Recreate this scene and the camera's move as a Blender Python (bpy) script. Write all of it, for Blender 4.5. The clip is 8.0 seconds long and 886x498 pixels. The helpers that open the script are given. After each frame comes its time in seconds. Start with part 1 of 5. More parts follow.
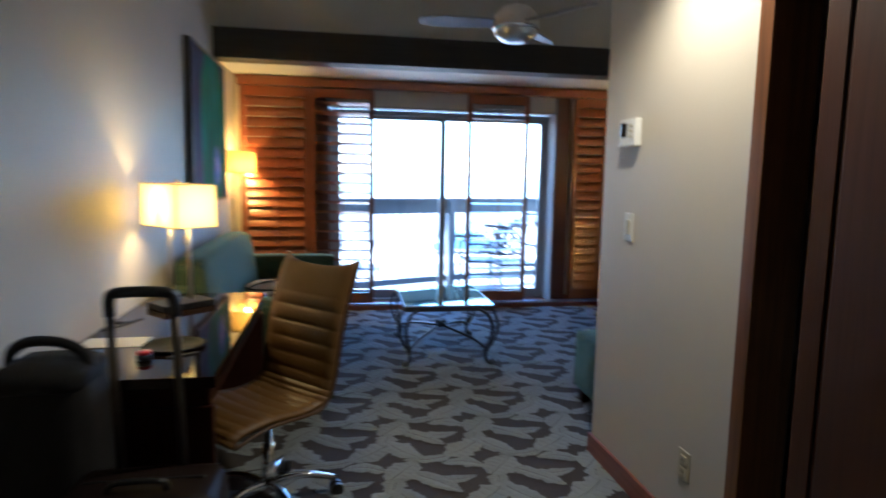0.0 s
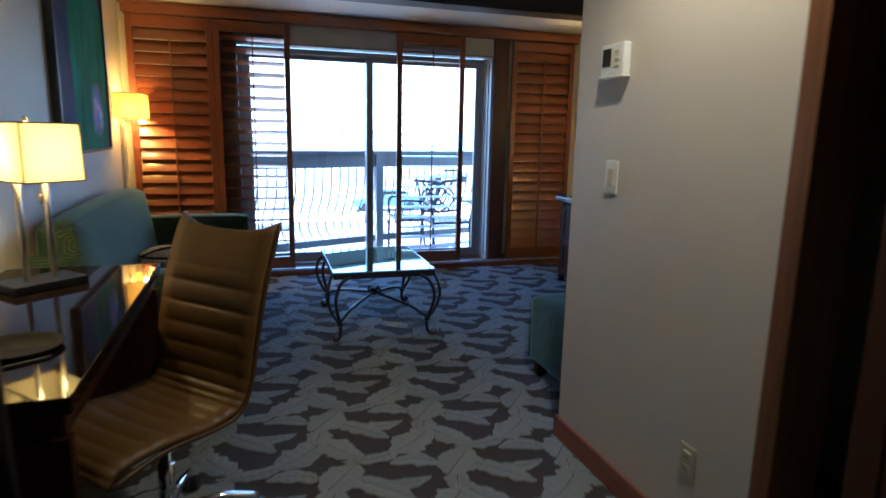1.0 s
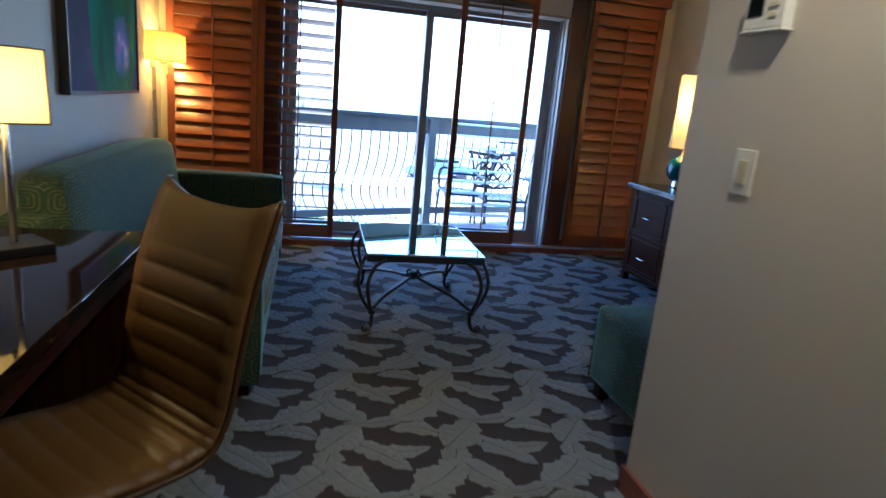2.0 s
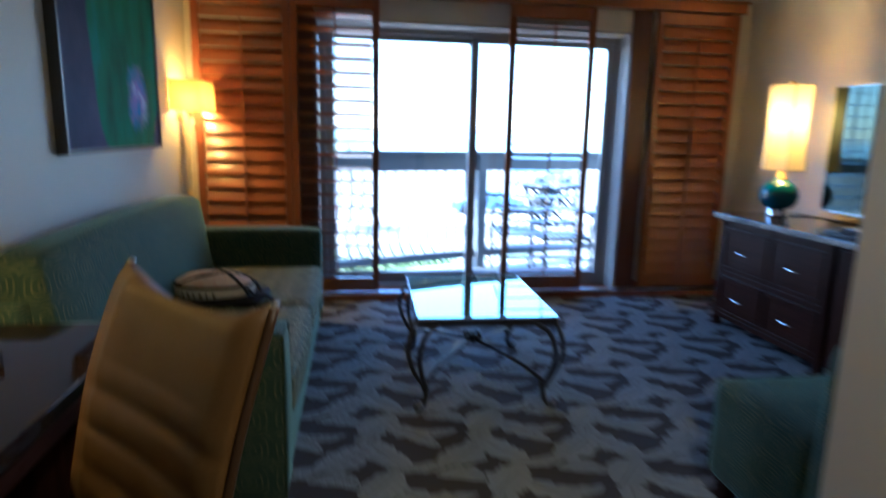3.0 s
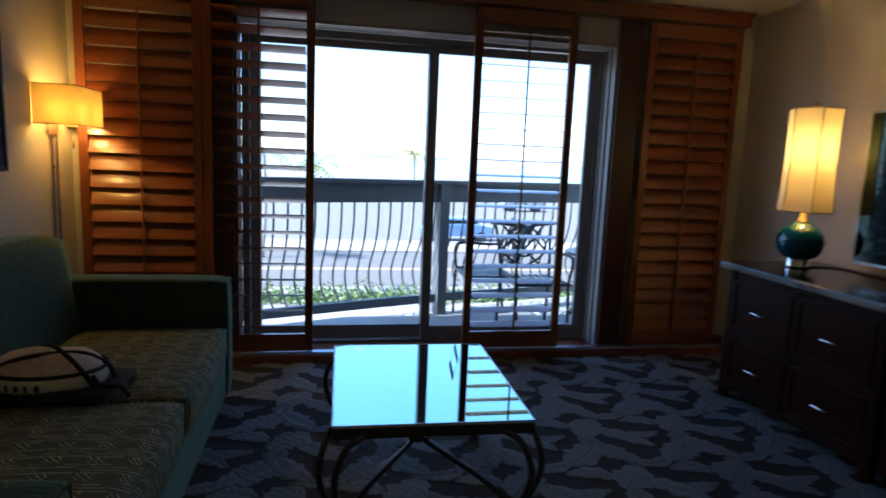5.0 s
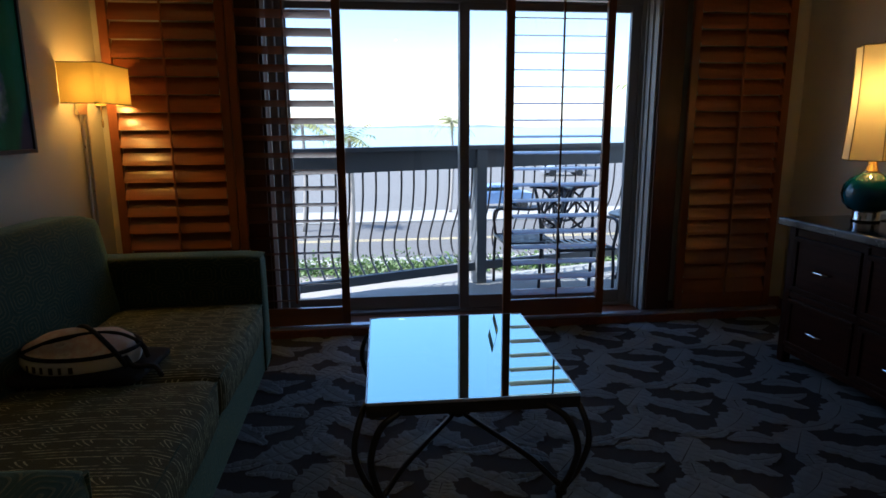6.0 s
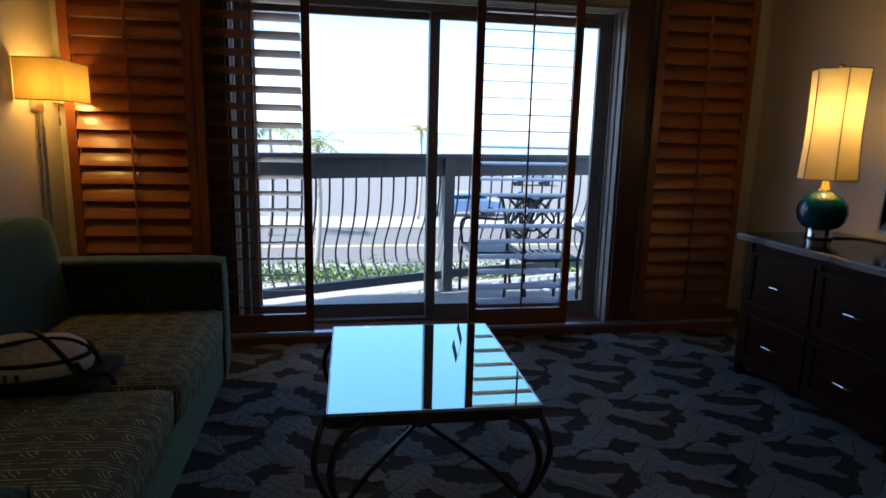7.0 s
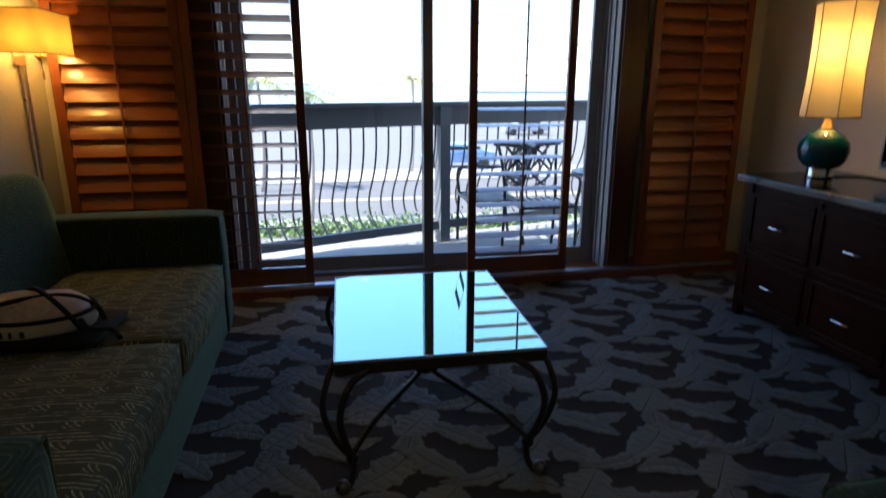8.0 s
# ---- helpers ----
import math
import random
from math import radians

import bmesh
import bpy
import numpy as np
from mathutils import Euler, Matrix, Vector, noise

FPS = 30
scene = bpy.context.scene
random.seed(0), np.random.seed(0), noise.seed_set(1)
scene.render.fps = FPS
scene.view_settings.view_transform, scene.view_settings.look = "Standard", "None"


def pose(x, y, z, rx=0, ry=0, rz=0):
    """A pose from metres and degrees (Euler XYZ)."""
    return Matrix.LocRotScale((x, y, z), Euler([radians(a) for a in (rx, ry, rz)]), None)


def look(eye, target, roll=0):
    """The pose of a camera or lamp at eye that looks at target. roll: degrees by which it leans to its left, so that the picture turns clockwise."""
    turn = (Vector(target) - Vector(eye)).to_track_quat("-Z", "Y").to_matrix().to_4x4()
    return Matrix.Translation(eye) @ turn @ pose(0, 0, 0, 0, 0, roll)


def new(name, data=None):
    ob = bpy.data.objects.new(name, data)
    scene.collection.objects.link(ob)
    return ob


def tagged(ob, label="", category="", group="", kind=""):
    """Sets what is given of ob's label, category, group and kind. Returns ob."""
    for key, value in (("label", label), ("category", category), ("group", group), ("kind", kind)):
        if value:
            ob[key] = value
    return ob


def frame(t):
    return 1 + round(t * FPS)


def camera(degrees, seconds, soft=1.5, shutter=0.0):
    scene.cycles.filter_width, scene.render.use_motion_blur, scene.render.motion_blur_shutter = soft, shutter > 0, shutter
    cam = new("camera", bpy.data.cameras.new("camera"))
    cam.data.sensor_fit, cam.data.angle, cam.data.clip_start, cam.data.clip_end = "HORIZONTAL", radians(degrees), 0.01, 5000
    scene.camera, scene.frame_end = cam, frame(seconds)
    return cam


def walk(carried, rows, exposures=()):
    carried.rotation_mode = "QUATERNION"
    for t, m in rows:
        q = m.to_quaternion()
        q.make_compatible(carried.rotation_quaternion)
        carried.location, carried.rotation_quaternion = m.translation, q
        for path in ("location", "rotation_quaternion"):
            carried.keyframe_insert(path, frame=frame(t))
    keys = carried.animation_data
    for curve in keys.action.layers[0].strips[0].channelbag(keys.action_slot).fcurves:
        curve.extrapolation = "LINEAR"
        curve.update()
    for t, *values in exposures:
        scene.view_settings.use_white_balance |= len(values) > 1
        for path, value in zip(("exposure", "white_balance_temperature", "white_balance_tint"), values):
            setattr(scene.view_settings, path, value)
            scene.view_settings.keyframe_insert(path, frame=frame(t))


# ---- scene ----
# camera and walk
cam = camera(72.3, 8.0, soft=1.6, shutter=0.8)
PATH = [
    (0, (0.086, 0.051, 1.464), (0.434, 2.006, 1.227), 1.0),
    (0.5, (0.081, 0.358, 1.419), (0.643, 2.251, 1.105), 0.6),
    (1, (0.096, 0.627, 1.395), (0.695, 2.499, 1.023), 1.2),
    (1.2, (0.143, 0.758, 1.397), (0.71, 2.649, 1.08), 3.1),
    (1.5, (0.184, 0.913, 1.417), (0.695, 2.809, 1.038), 3.5),
    (1.7, (0.216, 1.027, 1.398), (0.665, 2.917, 0.922), 5.4),
    (2.8, (0.265, 1.656, 1.347), (0.665, 3.566, 0.907), 2.6),
    (3, (0.31, 1.779, 1.356), (0.593, 3.723, 0.981), 1.3),
    (3.2, (0.353, 1.901, 1.371), (0.575, 3.862, 1.049), 0.3),
    (3.4, (0.371, 1.969, 1.361), (0.522, 3.92, 0.949), 1.2),
    (3.5, (0.403, 2.002, 1.356), (0.596, 3.949, 0.944), 1.2),
    (3.7, (0.447, 2.094, 1.348), (0.949, 4.012, 1.082), 2.2),
    (4, (0.507, 2.282, 1.384), (1.014, 4.172, 0.972), 1.8),
    (4.1, (0.508, 2.324, 1.378), (1.048, 4.209, 0.983), 2.1),
    (4.5, (0.542, 2.485, 1.352), (1.121, 4.363, 0.976), 2.6),
    (4.7, (0.552, 2.557, 1.367), (1.012, 4.483, 1.084), 4.0),
    (5.8, (0.629, 2.758, 1.35), (0.877, 4.713, 1.011), -0.6),
    (6, (0.625, 2.765, 1.339), (0.866, 4.711, 0.943), -0.3),
    (6.5, (0.622, 2.769, 1.351), (0.948, 4.711, 1.001), 1.4),
    (7, (0.633, 2.773, 1.347), (0.981, 4.707, 0.975), 1.4),
    (7.5, (0.622, 2.776, 1.34), (0.977, 4.699, 0.92), 1.4),
    (8, (0.609, 2.79, 1.322), (0.97, 4.686, 0.798), 0.1),
]
EXPOSURES = [(0, 3.86, 4570, 11), (1.0, 3.47, 4590, 11), (3.0, 3.52, 4570, 10), (3.6, 3.27, 4670, 10), (4.5, 2.48, 4930, 10), (5.8, 1.37, 5510, 12), (7, 1.60, 5590, 12), (8, 1.89, 5650, 13)]
walk(cam, [(t, look(eye, target, roll)) for t, eye, target, roll in PATH], EXPOSURES)

# daylight
SUN_EL, SUN_AZ = 52, -100
world = bpy.data.worlds.new("daylight")
scene.world = world
world.use_nodes = True
wn = world.node_tree
sky = wn.nodes.new("ShaderNodeTexSky")
sky.sky_type, sky.sun_disc = "NISHITA", False
sky.dust_density, sky.ozone_density = 0.3, 3.0
sky.sun_elevation, sky.sun_rotation = radians(SUN_EL), radians(SUN_AZ)
wn.links.new(sky.outputs[0], wn.nodes["Background"].inputs[0])
wn.nodes["Background"].inputs[1].default_value = 0.15
sun = new("sun", bpy.data.lights.new("sun", "SUN"))
sun.data.energy, sun.data.angle, sun.data.color = 4.0, radians(0.5), (1.0, 0.95, 0.88)
sun_dir = Vector((math.sin(radians(SUN_AZ)) * math.cos(radians(SUN_EL)), math.cos(radians(SUN_AZ)) * math.cos(radians(SUN_EL)), math.sin(radians(SUN_EL))))
sun.matrix_world = look(tuple(sun_dir * 40), (0, 0, 0))


def bulb_light(name, at, power, colour=(1.0, 0.63, 0.18), radius=0.03):
    lamp = new(name, bpy.data.lights.new(name, "POINT"))
    lamp.data.energy, lamp.data.color, lamp.data.shadow_soft_size = power, colour, radius
    lamp.location = at
    return lamp


bulb_light("desk_lamp_bulb", (-0.685, 3.26, 1.30), 1.1)
bulb_light("wall_lamp_bulb", (-0.815, 6.495, 1.535), 1.15, (1.0, 0.58, 0.12), 0.028)
bulb_light("wall_lamp_bulb", (-0.815, 6.295, 1.535), 1.15, (1.0, 0.58, 0.12), 0.028)
bulb_light("dresser_lamp_bulb", (3.247, 5.655, 1.51), 3.2)
hall_spot = new("hall_downlight_beam", bpy.data.lights.new("hall_downlight_beam", "SPOT"))
hall_spot.data.energy, hall_spot.data.color, hall_spot.data.spot_size, hall_spot.data.spot_blend = 6.2, (1.0, 0.75, 0.41), radians(138), 0.7
hall_spot.data.shadow_soft_size = 0.05
hall_spot.matrix_world = look((1.09, 2.08, 2.52), (1.15, 2.08, 0))


# ---- materials
class Nodes:
    """A small writer of node materials."""

    def __init__(self, name, rough=0.5, metal=0.0, colour=(0.5, 0.5, 0.5), spec=0.5, ior=1.5):
        self.m = bpy.data.materials.new(name)
        self.m.use_nodes = True
        self.t = self.m.node_tree
        self.p = self.t.nodes["Principled BSDF"]
        self.out = self.t.nodes["Material Output"]
        self.p.inputs["Base Color"].default_value = (*colour, 1)
        self.p.inputs["Roughness"].default_value = rough
        self.p.inputs["Metallic"].default_value = metal
        self.p.inputs["Specular IOR Level"].default_value = spec
        self.p.inputs["IOR"].default_value = ior
        self.co = self.t.nodes.new("ShaderNodeTexCoord").outputs["Object"]

    def node(self, kind, **values):
        n = self.t.nodes.new(kind)
        for k, v in values.items():
            n.inputs[k.replace("_", " ")].default_value = v
        return n

    def link(self, a, b):
        self.t.links.new(a, b)

    def scaled(self, sx, sy, sz):
        n = self.node("ShaderNodeMapping")
        n.inputs["Scale"].default_value = (sx, sy, sz)
        self.link(self.co, n.inputs["Vector"])
        return n.outputs[0]

    def noise(self, scale, detail=4.0, co=None, rough=0.6, distortion=0.0):
        n = self.node("ShaderNodeTexNoise", Scale=scale, Detail=detail, Roughness=rough, Distortion=distortion)
        self.link(co or self.co, n.inputs["Vector"])
        return n.outputs["Fac"]

    def ramp(self, fac, *stops):
        n = self.node("ShaderNodeValToRGB")
        while len(n.color_ramp.elements) < len(stops):
            n.color_ramp.elements.new(0.5)
        for e, (at, c) in zip(n.color_ramp.elements, stops):
            e.position, e.color = at, (*c, 1)
        self.link(fac, n.inputs[0])
        return n.outputs[0]

    def math(self, op, a, b=0.0):
        n = self.t.nodes.new("ShaderNodeMath")
        n.operation = op
        for k, v in ((0, a), (1, b)):
            if isinstance(v, (int, float)):
                n.inputs[k].default_value = v
            else:
                self.link(v, n.inputs[k])
        return n.outputs[0]

    def mix(self, fac, a, b):
        n = self.t.nodes.new("ShaderNodeMix")
        n.data_type = "RGBA"
        for k, v in ((0, fac), (6, a), (7, b)):
            if isinstance(v, (int, float)):
                n.inputs[k].default_value = v
            elif isinstance(v, tuple):
                n.inputs[k].default_value = (*v, 1)
            else:
                self.link(v, n.inputs[k])
        return n.outputs[2]

    def colour(self, c):
        self.link(c, self.p.inputs["Base Color"])
        return self

    def rough(self, fac, low, high):
        n = self.node("ShaderNodeMapRange", To_Min=low, To_Max=high)
        self.link(fac, n.inputs[0])
        self.link(n.outputs[0], self.p.inputs["Roughness"])
        return self

    def bump(self, height, strength=0.2, distance=0.002):
        n = self.node("ShaderNodeBump", Strength=strength, Distance=distance)
        self.link(height, n.inputs["Height"])
        self.link(n.outputs[0], self.p.inputs["Normal"])
        return self


def tint(c, k):
    return tuple(min(1.0, v * k) for v in c)


def painted(name, c, rough=0.6, grain=260, strength=0.15):
    n = Nodes(name, rough)
    big, fine = n.noise(1.3, 3), n.noise(grain, 2)
    n.colour(n.mix(big, tint(c, 0.93), tint(c, 1.05)))
    return n.bump(fine, strength, 0.0015).m


def wooden(name, c, axis, rough=0.3, depth=0.55, scale=1.0, spec=0.5, coat=0.0):
    n = Nodes(name, rough, spec=spec)
    n.p.inputs["Coat Weight"].default_value = coat
    n.p.inputs["Coat Roughness"].default_value = 0.22
    stretch = [38.0 * scale] * 3
    stretch["xyz".index(axis)] = 1.6 * scale
    info = n.t.nodes.new("ShaderNodeObjectInfo")
    shift = n.node("ShaderNodeVectorMath")
    shift.operation = "ADD"
    n.link(n.scaled(*stretch), shift.inputs[0])
    n.link(n.math("MULTIPLY", info.outputs["Random"], 37.0), shift.inputs[1])
    grain = n.noise(1.0, 6, shift.outputs[0], 0.65, 0.6)
    blotch = n.noise(2.2, 3, shift.outputs[0])
    col = n.ramp(grain, (0.3, tint(c, depth)), (0.55, c), (0.75, tint(c, 1.0 + 0.6 * (1.0 - depth))))
    n.colour(n.mix(n.math("MULTIPLY", info.outputs["Random"], 0.35), col, tint(c, 0.7)))
    n.rough(blotch, rough * 0.8, rough * 1.35)
    return n.bump(grain, 0.12, 0.001).m


def cloth(name, c, light, rough=0.85):
    """Green upholstery woven with rows of mirrored, rounded rings."""
    n = Nodes(name, rough, spec=0.3)
    sep, nrm = n.node("ShaderNodeSeparateXYZ"), n.node("ShaderNodeSeparateXYZ")
    n.link(n.co, sep.inputs[0])
    tc = n.t.nodes.new("ShaderNodeTexCoord")
    n.link(tc.outputs["Normal"], nrm.inputs[0])
    flat = n.math("GREATER_THAN", n.math("ABSOLUTE", nrm.outputs[2]), 0.75)
    sideways = n.math("GREATER_THAN", n.math("ABSOLUTE", nrm.outputs[1]), 0.75)

    def choose(k, a, b):
        return n.math("ADD", n.math("MULTIPLY", k, b), n.math("MULTIPLY", n.math("SUBTRACT", 1.0, k), a))

    wob = n.math("MULTIPLY", n.math("SUBTRACT", n.noise(9, 2), 0.5), 0.012)
    u = n.math("ADD", choose(sideways, sep.outputs[1], sep.outputs[0]), wob)
    v = n.math("ADD", choose(flat, sep.outputs[2], sep.outputs[0]), wob)

    def fold(x, period):
        return n.math("ABSOLUTE", n.math("SUBTRACT", n.math("FRACT", n.math("DIVIDE", x, period)), 0.5))

    fu, fv = fold(u, 0.158), fold(v, 0.112)
    d = n.math("POWER", n.math("ADD", n.math("POWER", fu, 4.0), n.math("POWER", n.math("MULTIPLY", fv, 1.05), 4.0)), 0.25)
    rings = n.math("SINE", n.math("MULTIPLY", d, 50.0))
    band = n.math("MULTIPLY", n.ramp(rings, (0.45, (0, 0, 0)), (0.70, (1, 1, 1))), n.ramp(n.noise(30, 3), (0.38, (0.15, 0.15, 0.15)), (0.56, (1, 1, 1))))
    thread = n.noise(420, 2)
    worn = n.noise(5, 4)
    col = n.mix(band, n.mix(worn, tint(c, 0.8), tint(c, 1.15)), light)
    n.colour(n.mix(n.math("MULTIPLY", thread, 0.5), col, tint(c, 0.7)))
    n.p.inputs["Sheen Weight"].default_value = 0.54
    n.p.inputs["Sheen Roughness"].default_value = 0.36
    n.p.inputs["Sheen Tint"].default_value = (0.42, 0.66, 0.50, 1)
    return n.bump(n.math("ADD", n.math("MULTIPLY", rings, 0.35), thread), 0.35, 0.002).m


def woven(name, c, light, rough=0.8):
    """Seat cloth with rows of broken lines and slanted ticks."""
    n = Nodes(name, rough, spec=0.3)
    sep = n.node("ShaderNodeSeparateXYZ")
    n.link(n.co, sep.inputs[0])
    across, along = sep.outputs[1], n.math("SUBTRACT", sep.outputs[0], sep.outputs[2])

    def wave(v, period, lo, hi):
        return n.ramp(n.math("SINE", n.math("MULTIPLY", v, 2 * math.pi / period)), (lo, (0, 0, 0)), (hi, (1, 1, 1)))

    row = wave(across, 0.094, 0.44, 0.50)
    lines = n.math("MULTIPLY", wave(across, 0.0155, 0.62, 0.78), n.ramp(n.noise(14, 2, n.scaled(1.0, 5.0, 1.0)), (0.42, (0, 0, 0)), (0.48, (1, 1, 1))))
    slant = n.math("ADD", along, n.math("MULTIPLY", n.math("ABSOLUTE", n.math("SINE", n.math("MULTIPLY", across, math.pi / 0.094))), 0.045))
    ticks = n.math("MULTIPLY", wave(slant, 0.021, 0.60, 0.76), wave(along, 0.118, 0.26, 0.34))
    band = n.math("MULTIPLY", n.mix(row, lines, ticks), n.ramp(n.noise(60, 3), (0.36, (0.25, 0.25, 0.25)), (0.56, (1, 1, 1))))
    thread, worn = n.noise(420, 2), n.noise(5, 4)
    col = n.mix(band, n.mix(worn, tint(c, 0.8), tint(c, 1.15)), light)
    n.colour(n.mix(n.math("MULTIPLY", thread, 0.5), col, tint(c, 0.7)))
    n.p.inputs["Sheen Weight"].default_value = 0.15
    n.p.inputs["Sheen Roughness"].default_value = 0.35
    n.p.inputs["Sheen Tint"].default_value = (0.45, 0.55, 0.36, 1)
    return n.bump(n.math("ADD", n.math("MULTIPLY", band, 0.5), thread), 0.6, 0.004).m


def metal(name, c, rough):
    n = Nodes(name, rough, 1.0, c)
    return n.rough(n.noise(30, 4), rough * 0.7, rough * 1.5).m


def shiny(name, c, rough=0.3, spec=0.5, grain=60, strength=0.05):
    n = Nodes(name, rough, spec=spec)
    f = n.noise(grain, 3)
    n.colour(n.mix(f, tint(c, 0.85), tint(c, 1.12)))
    n.rough(n.noise(9, 4), rough * 0.75, rough * 1.3)
    return n.bump(f, strength, 0.001).m


def shade_cloth(name, c, through_share=0.6):
    n = Nodes(name, 0.9)
    weave = n.noise(500, 2)
    col = n.mix(weave, tint(c, 0.92), c)
    d, tr, mx = n.node("ShaderNodeBsdfDiffuse"), n.node("ShaderNodeBsdfTranslucent"), n.node("ShaderNodeMixShader", Fac=through_share)
    n.link(col, d.inputs[0])
    n.link(col, tr.inputs[0])
    n.link(d.outputs[0], mx.inputs[1])
    n.link(tr.outputs[0], mx.inputs[2])
    n.link(mx.outputs[0], n.out.inputs[0])
    return n.m


def glowing(name, c, strength):
    n = Nodes(name, 0.5, colour=c)
    n.p.inputs["Emission Color"].default_value = (*c, 1)
    n.p.inputs["Emission Strength"].default_value = strength
    return n.m


WALL = painted("cream wall paint", (0.545, 0.49, 0.405), 0.55, 110, 0.45)
CEIL = painted("ceiling paint", (0.62, 0.59, 0.52), grain=120)
SLAT = wooden("shutter wood across", (0.31, 0.084, 0.008), "x", 0.34, depth=0.82, spec=0.4, coat=0.9)
STILE = wooden("shutter wood upright", (0.245, 0.068, 0.010), "z", 0.34, depth=0.8)
TRIM = wooden("reddish trim wood", (0.26, 0.085, 0.045), "y", 0.35)
TRIM_UP = wooden("door trim wood", (0.15, 0.060, 0.018), "z", 0.35)
DOORWOOD = wooden("dark door wood", (0.20, 0.060, 0.020), "z", 0.4, depth=0.75)
POSTWOOD = wooden("dark post wood", (0.095, 0.030, 0.012), "z", 0.4, depth=0.75)
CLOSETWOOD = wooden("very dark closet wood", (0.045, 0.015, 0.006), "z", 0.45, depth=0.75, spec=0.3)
BEAM = wooden("dark beam wood", (0.03, 0.02, 0.014), "x", 0.5)
ESPRESSO = wooden("espresso furniture wood", (0.036, 0.012, 0.008), "y", 0.28, spec=0.05)
ESPRESSO_UP = wooden("espresso upright wood", (0.033, 0.011, 0.007), "z", 0.28, spec=0.05)
DESKTOP = wooden("glossy desk veneer", (0.016, 0.009, 0.007), "y", 0.025, spec=0.15)
GREEN = cloth("green ring upholstery", (0.026, 0.054, 0.034), (0.122, 0.118, 0.055))
# seat tone yellowed and lightened to stand in for wall lamp light
SEATGREEN = woven("olive seat upholstery", (0.080, 0.079, 0.033), (0.72, 0.68, 0.38))
LEATHER = shiny("tan leather", (0.125, 0.065, 0.015), 0.44, 0.3, 180, 0.25)
LEATHERDARK = shiny("dark tan leather edge", (0.060, 0.030, 0.010), 0.45, 0.4, 180, 0.2)
CHROME = metal("chrome", (0.82, 0.83, 0.85), 0.08)
NICKEL = metal("brushed nickel", (0.68, 0.65, 0.60), 0.28)
BRASS = metal("lamp brass", (0.62, 0.45, 0.22), 0.2)
IRON = shiny("dark wrought iron", (0.022, 0.02, 0.022), 0.32, 0.6, 90, 0.2)
TRAYBLACK = shiny("matt black tray", (0.005, 0.005, 0.005), 0.7, 0.1)
IRONBALL = metal("worn iron", (0.20, 0.20, 0.22), 0.3)
BLACK = shiny("black plastic", (0.012, 0.012, 0.013), 0.4)
FABRICBLACK = shiny("black bag fabric", (0.014, 0.013, 0.013), 0.8, 0.3, 400, 0.5)
tv = Nodes("television glass", 0.05, colour=(0.006, 0.008, 0.008), spec=0.62)
tv.p.inputs["Specular Tint"].default_value = (0.70, 1.0, 0.92, 1)
SCREEN = tv.m
TABLEGLASS = Nodes("blue tinted mirror glass", 0.012, 1.0, colour=(0.54, 0.78, 0.68)).m
WHITE = shiny("white plastic", (0.72, 0.71, 0.67), 0.35)
IVORY = shiny("ivory plastic", (0.50, 0.45, 0.31), 0.4)
PAPER = painted("paper", (0.78, 0.77, 0.73), 0.8, 300, 0.05)
SHADE = shade_cloth("cream lamp shade", (0.83, 0.72, 0.47), 0.145)
SHADE_W = shade_cloth("white lamp shade", (0.88, 0.77, 0.46), 0.44)
SHADE_Y = shade_cloth("yellow lamp shade", (0.86, 0.60, 0.13), 0.20)
SEAM = shiny("shade binding", (0.30, 0.22, 0.12), 0.8)
TEAL = shiny("teal glazed ceramic", (0.005, 0.078, 0.112), 0.10, 0.7, 14, 0.03)
ALU = shiny("bronze aluminium frame", (0.27, 0.255, 0.24), 0.42)
JAMB = painted("grey beige jamb paint", (0.33, 0.30, 0.26), 0.5)
STEEL = metal("track metal", (0.75, 0.76, 0.78), 0.3)
CONCRETE = painted("pale balcony concrete", (0.34, 0.335, 0.30), 0.8, 40, 0.3)
RAILPAINT = painted("dark rail paint", (0.15, 0.165, 0.175), 0.5, 30, 0.2)
ASPHALT = painted("sunlit asphalt", (0.145, 0.138, 0.122), 0.9, 20, 0.4)
CARPARK = painted("worn grey car park", (0.185, 0.177, 0.155), 0.9, 6, 0.3)
SIDEWALK = painted("pale pavement", (0.38, 0.36, 0.315), 0.9, 10, 0.2)
SAND = painted("pale sand", (0.33, 0.30, 0.25), 0.95, 3, 0.2)
LINE = painted("yellow road paint", (0.60, 0.47, 0.22), 0.7, 30, 0.1)
LEAF = shiny("hedge leaf", (0.10, 0.16, 0.035), 0.5, 0.4, 8, 0.1)
PALM = shiny("palm frond", (0.34, 0.35, 0.12), 0.5)
BARK = painted("palm bark", (0.36, 0.32, 0.27), 0.9, 40, 0.5)
# distance haze is put into the hills' blue-grey colour
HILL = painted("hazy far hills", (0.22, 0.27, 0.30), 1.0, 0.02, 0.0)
LUGGAGE = shiny("dark brown suitcase shell", (0.012, 0.007, 0.006), 0.4, 0.2)
HANDLEMETAL = metal("suitcase handle metal", (0.10, 0.085, 0.07), 0.35)

water = Nodes("turquoise sea", 0.35, colour=(0.36, 0.52, 0.53), spec=0.12)
water.bump(water.noise(0.6, 5), 0.5, 0.3)
SEA = water.m

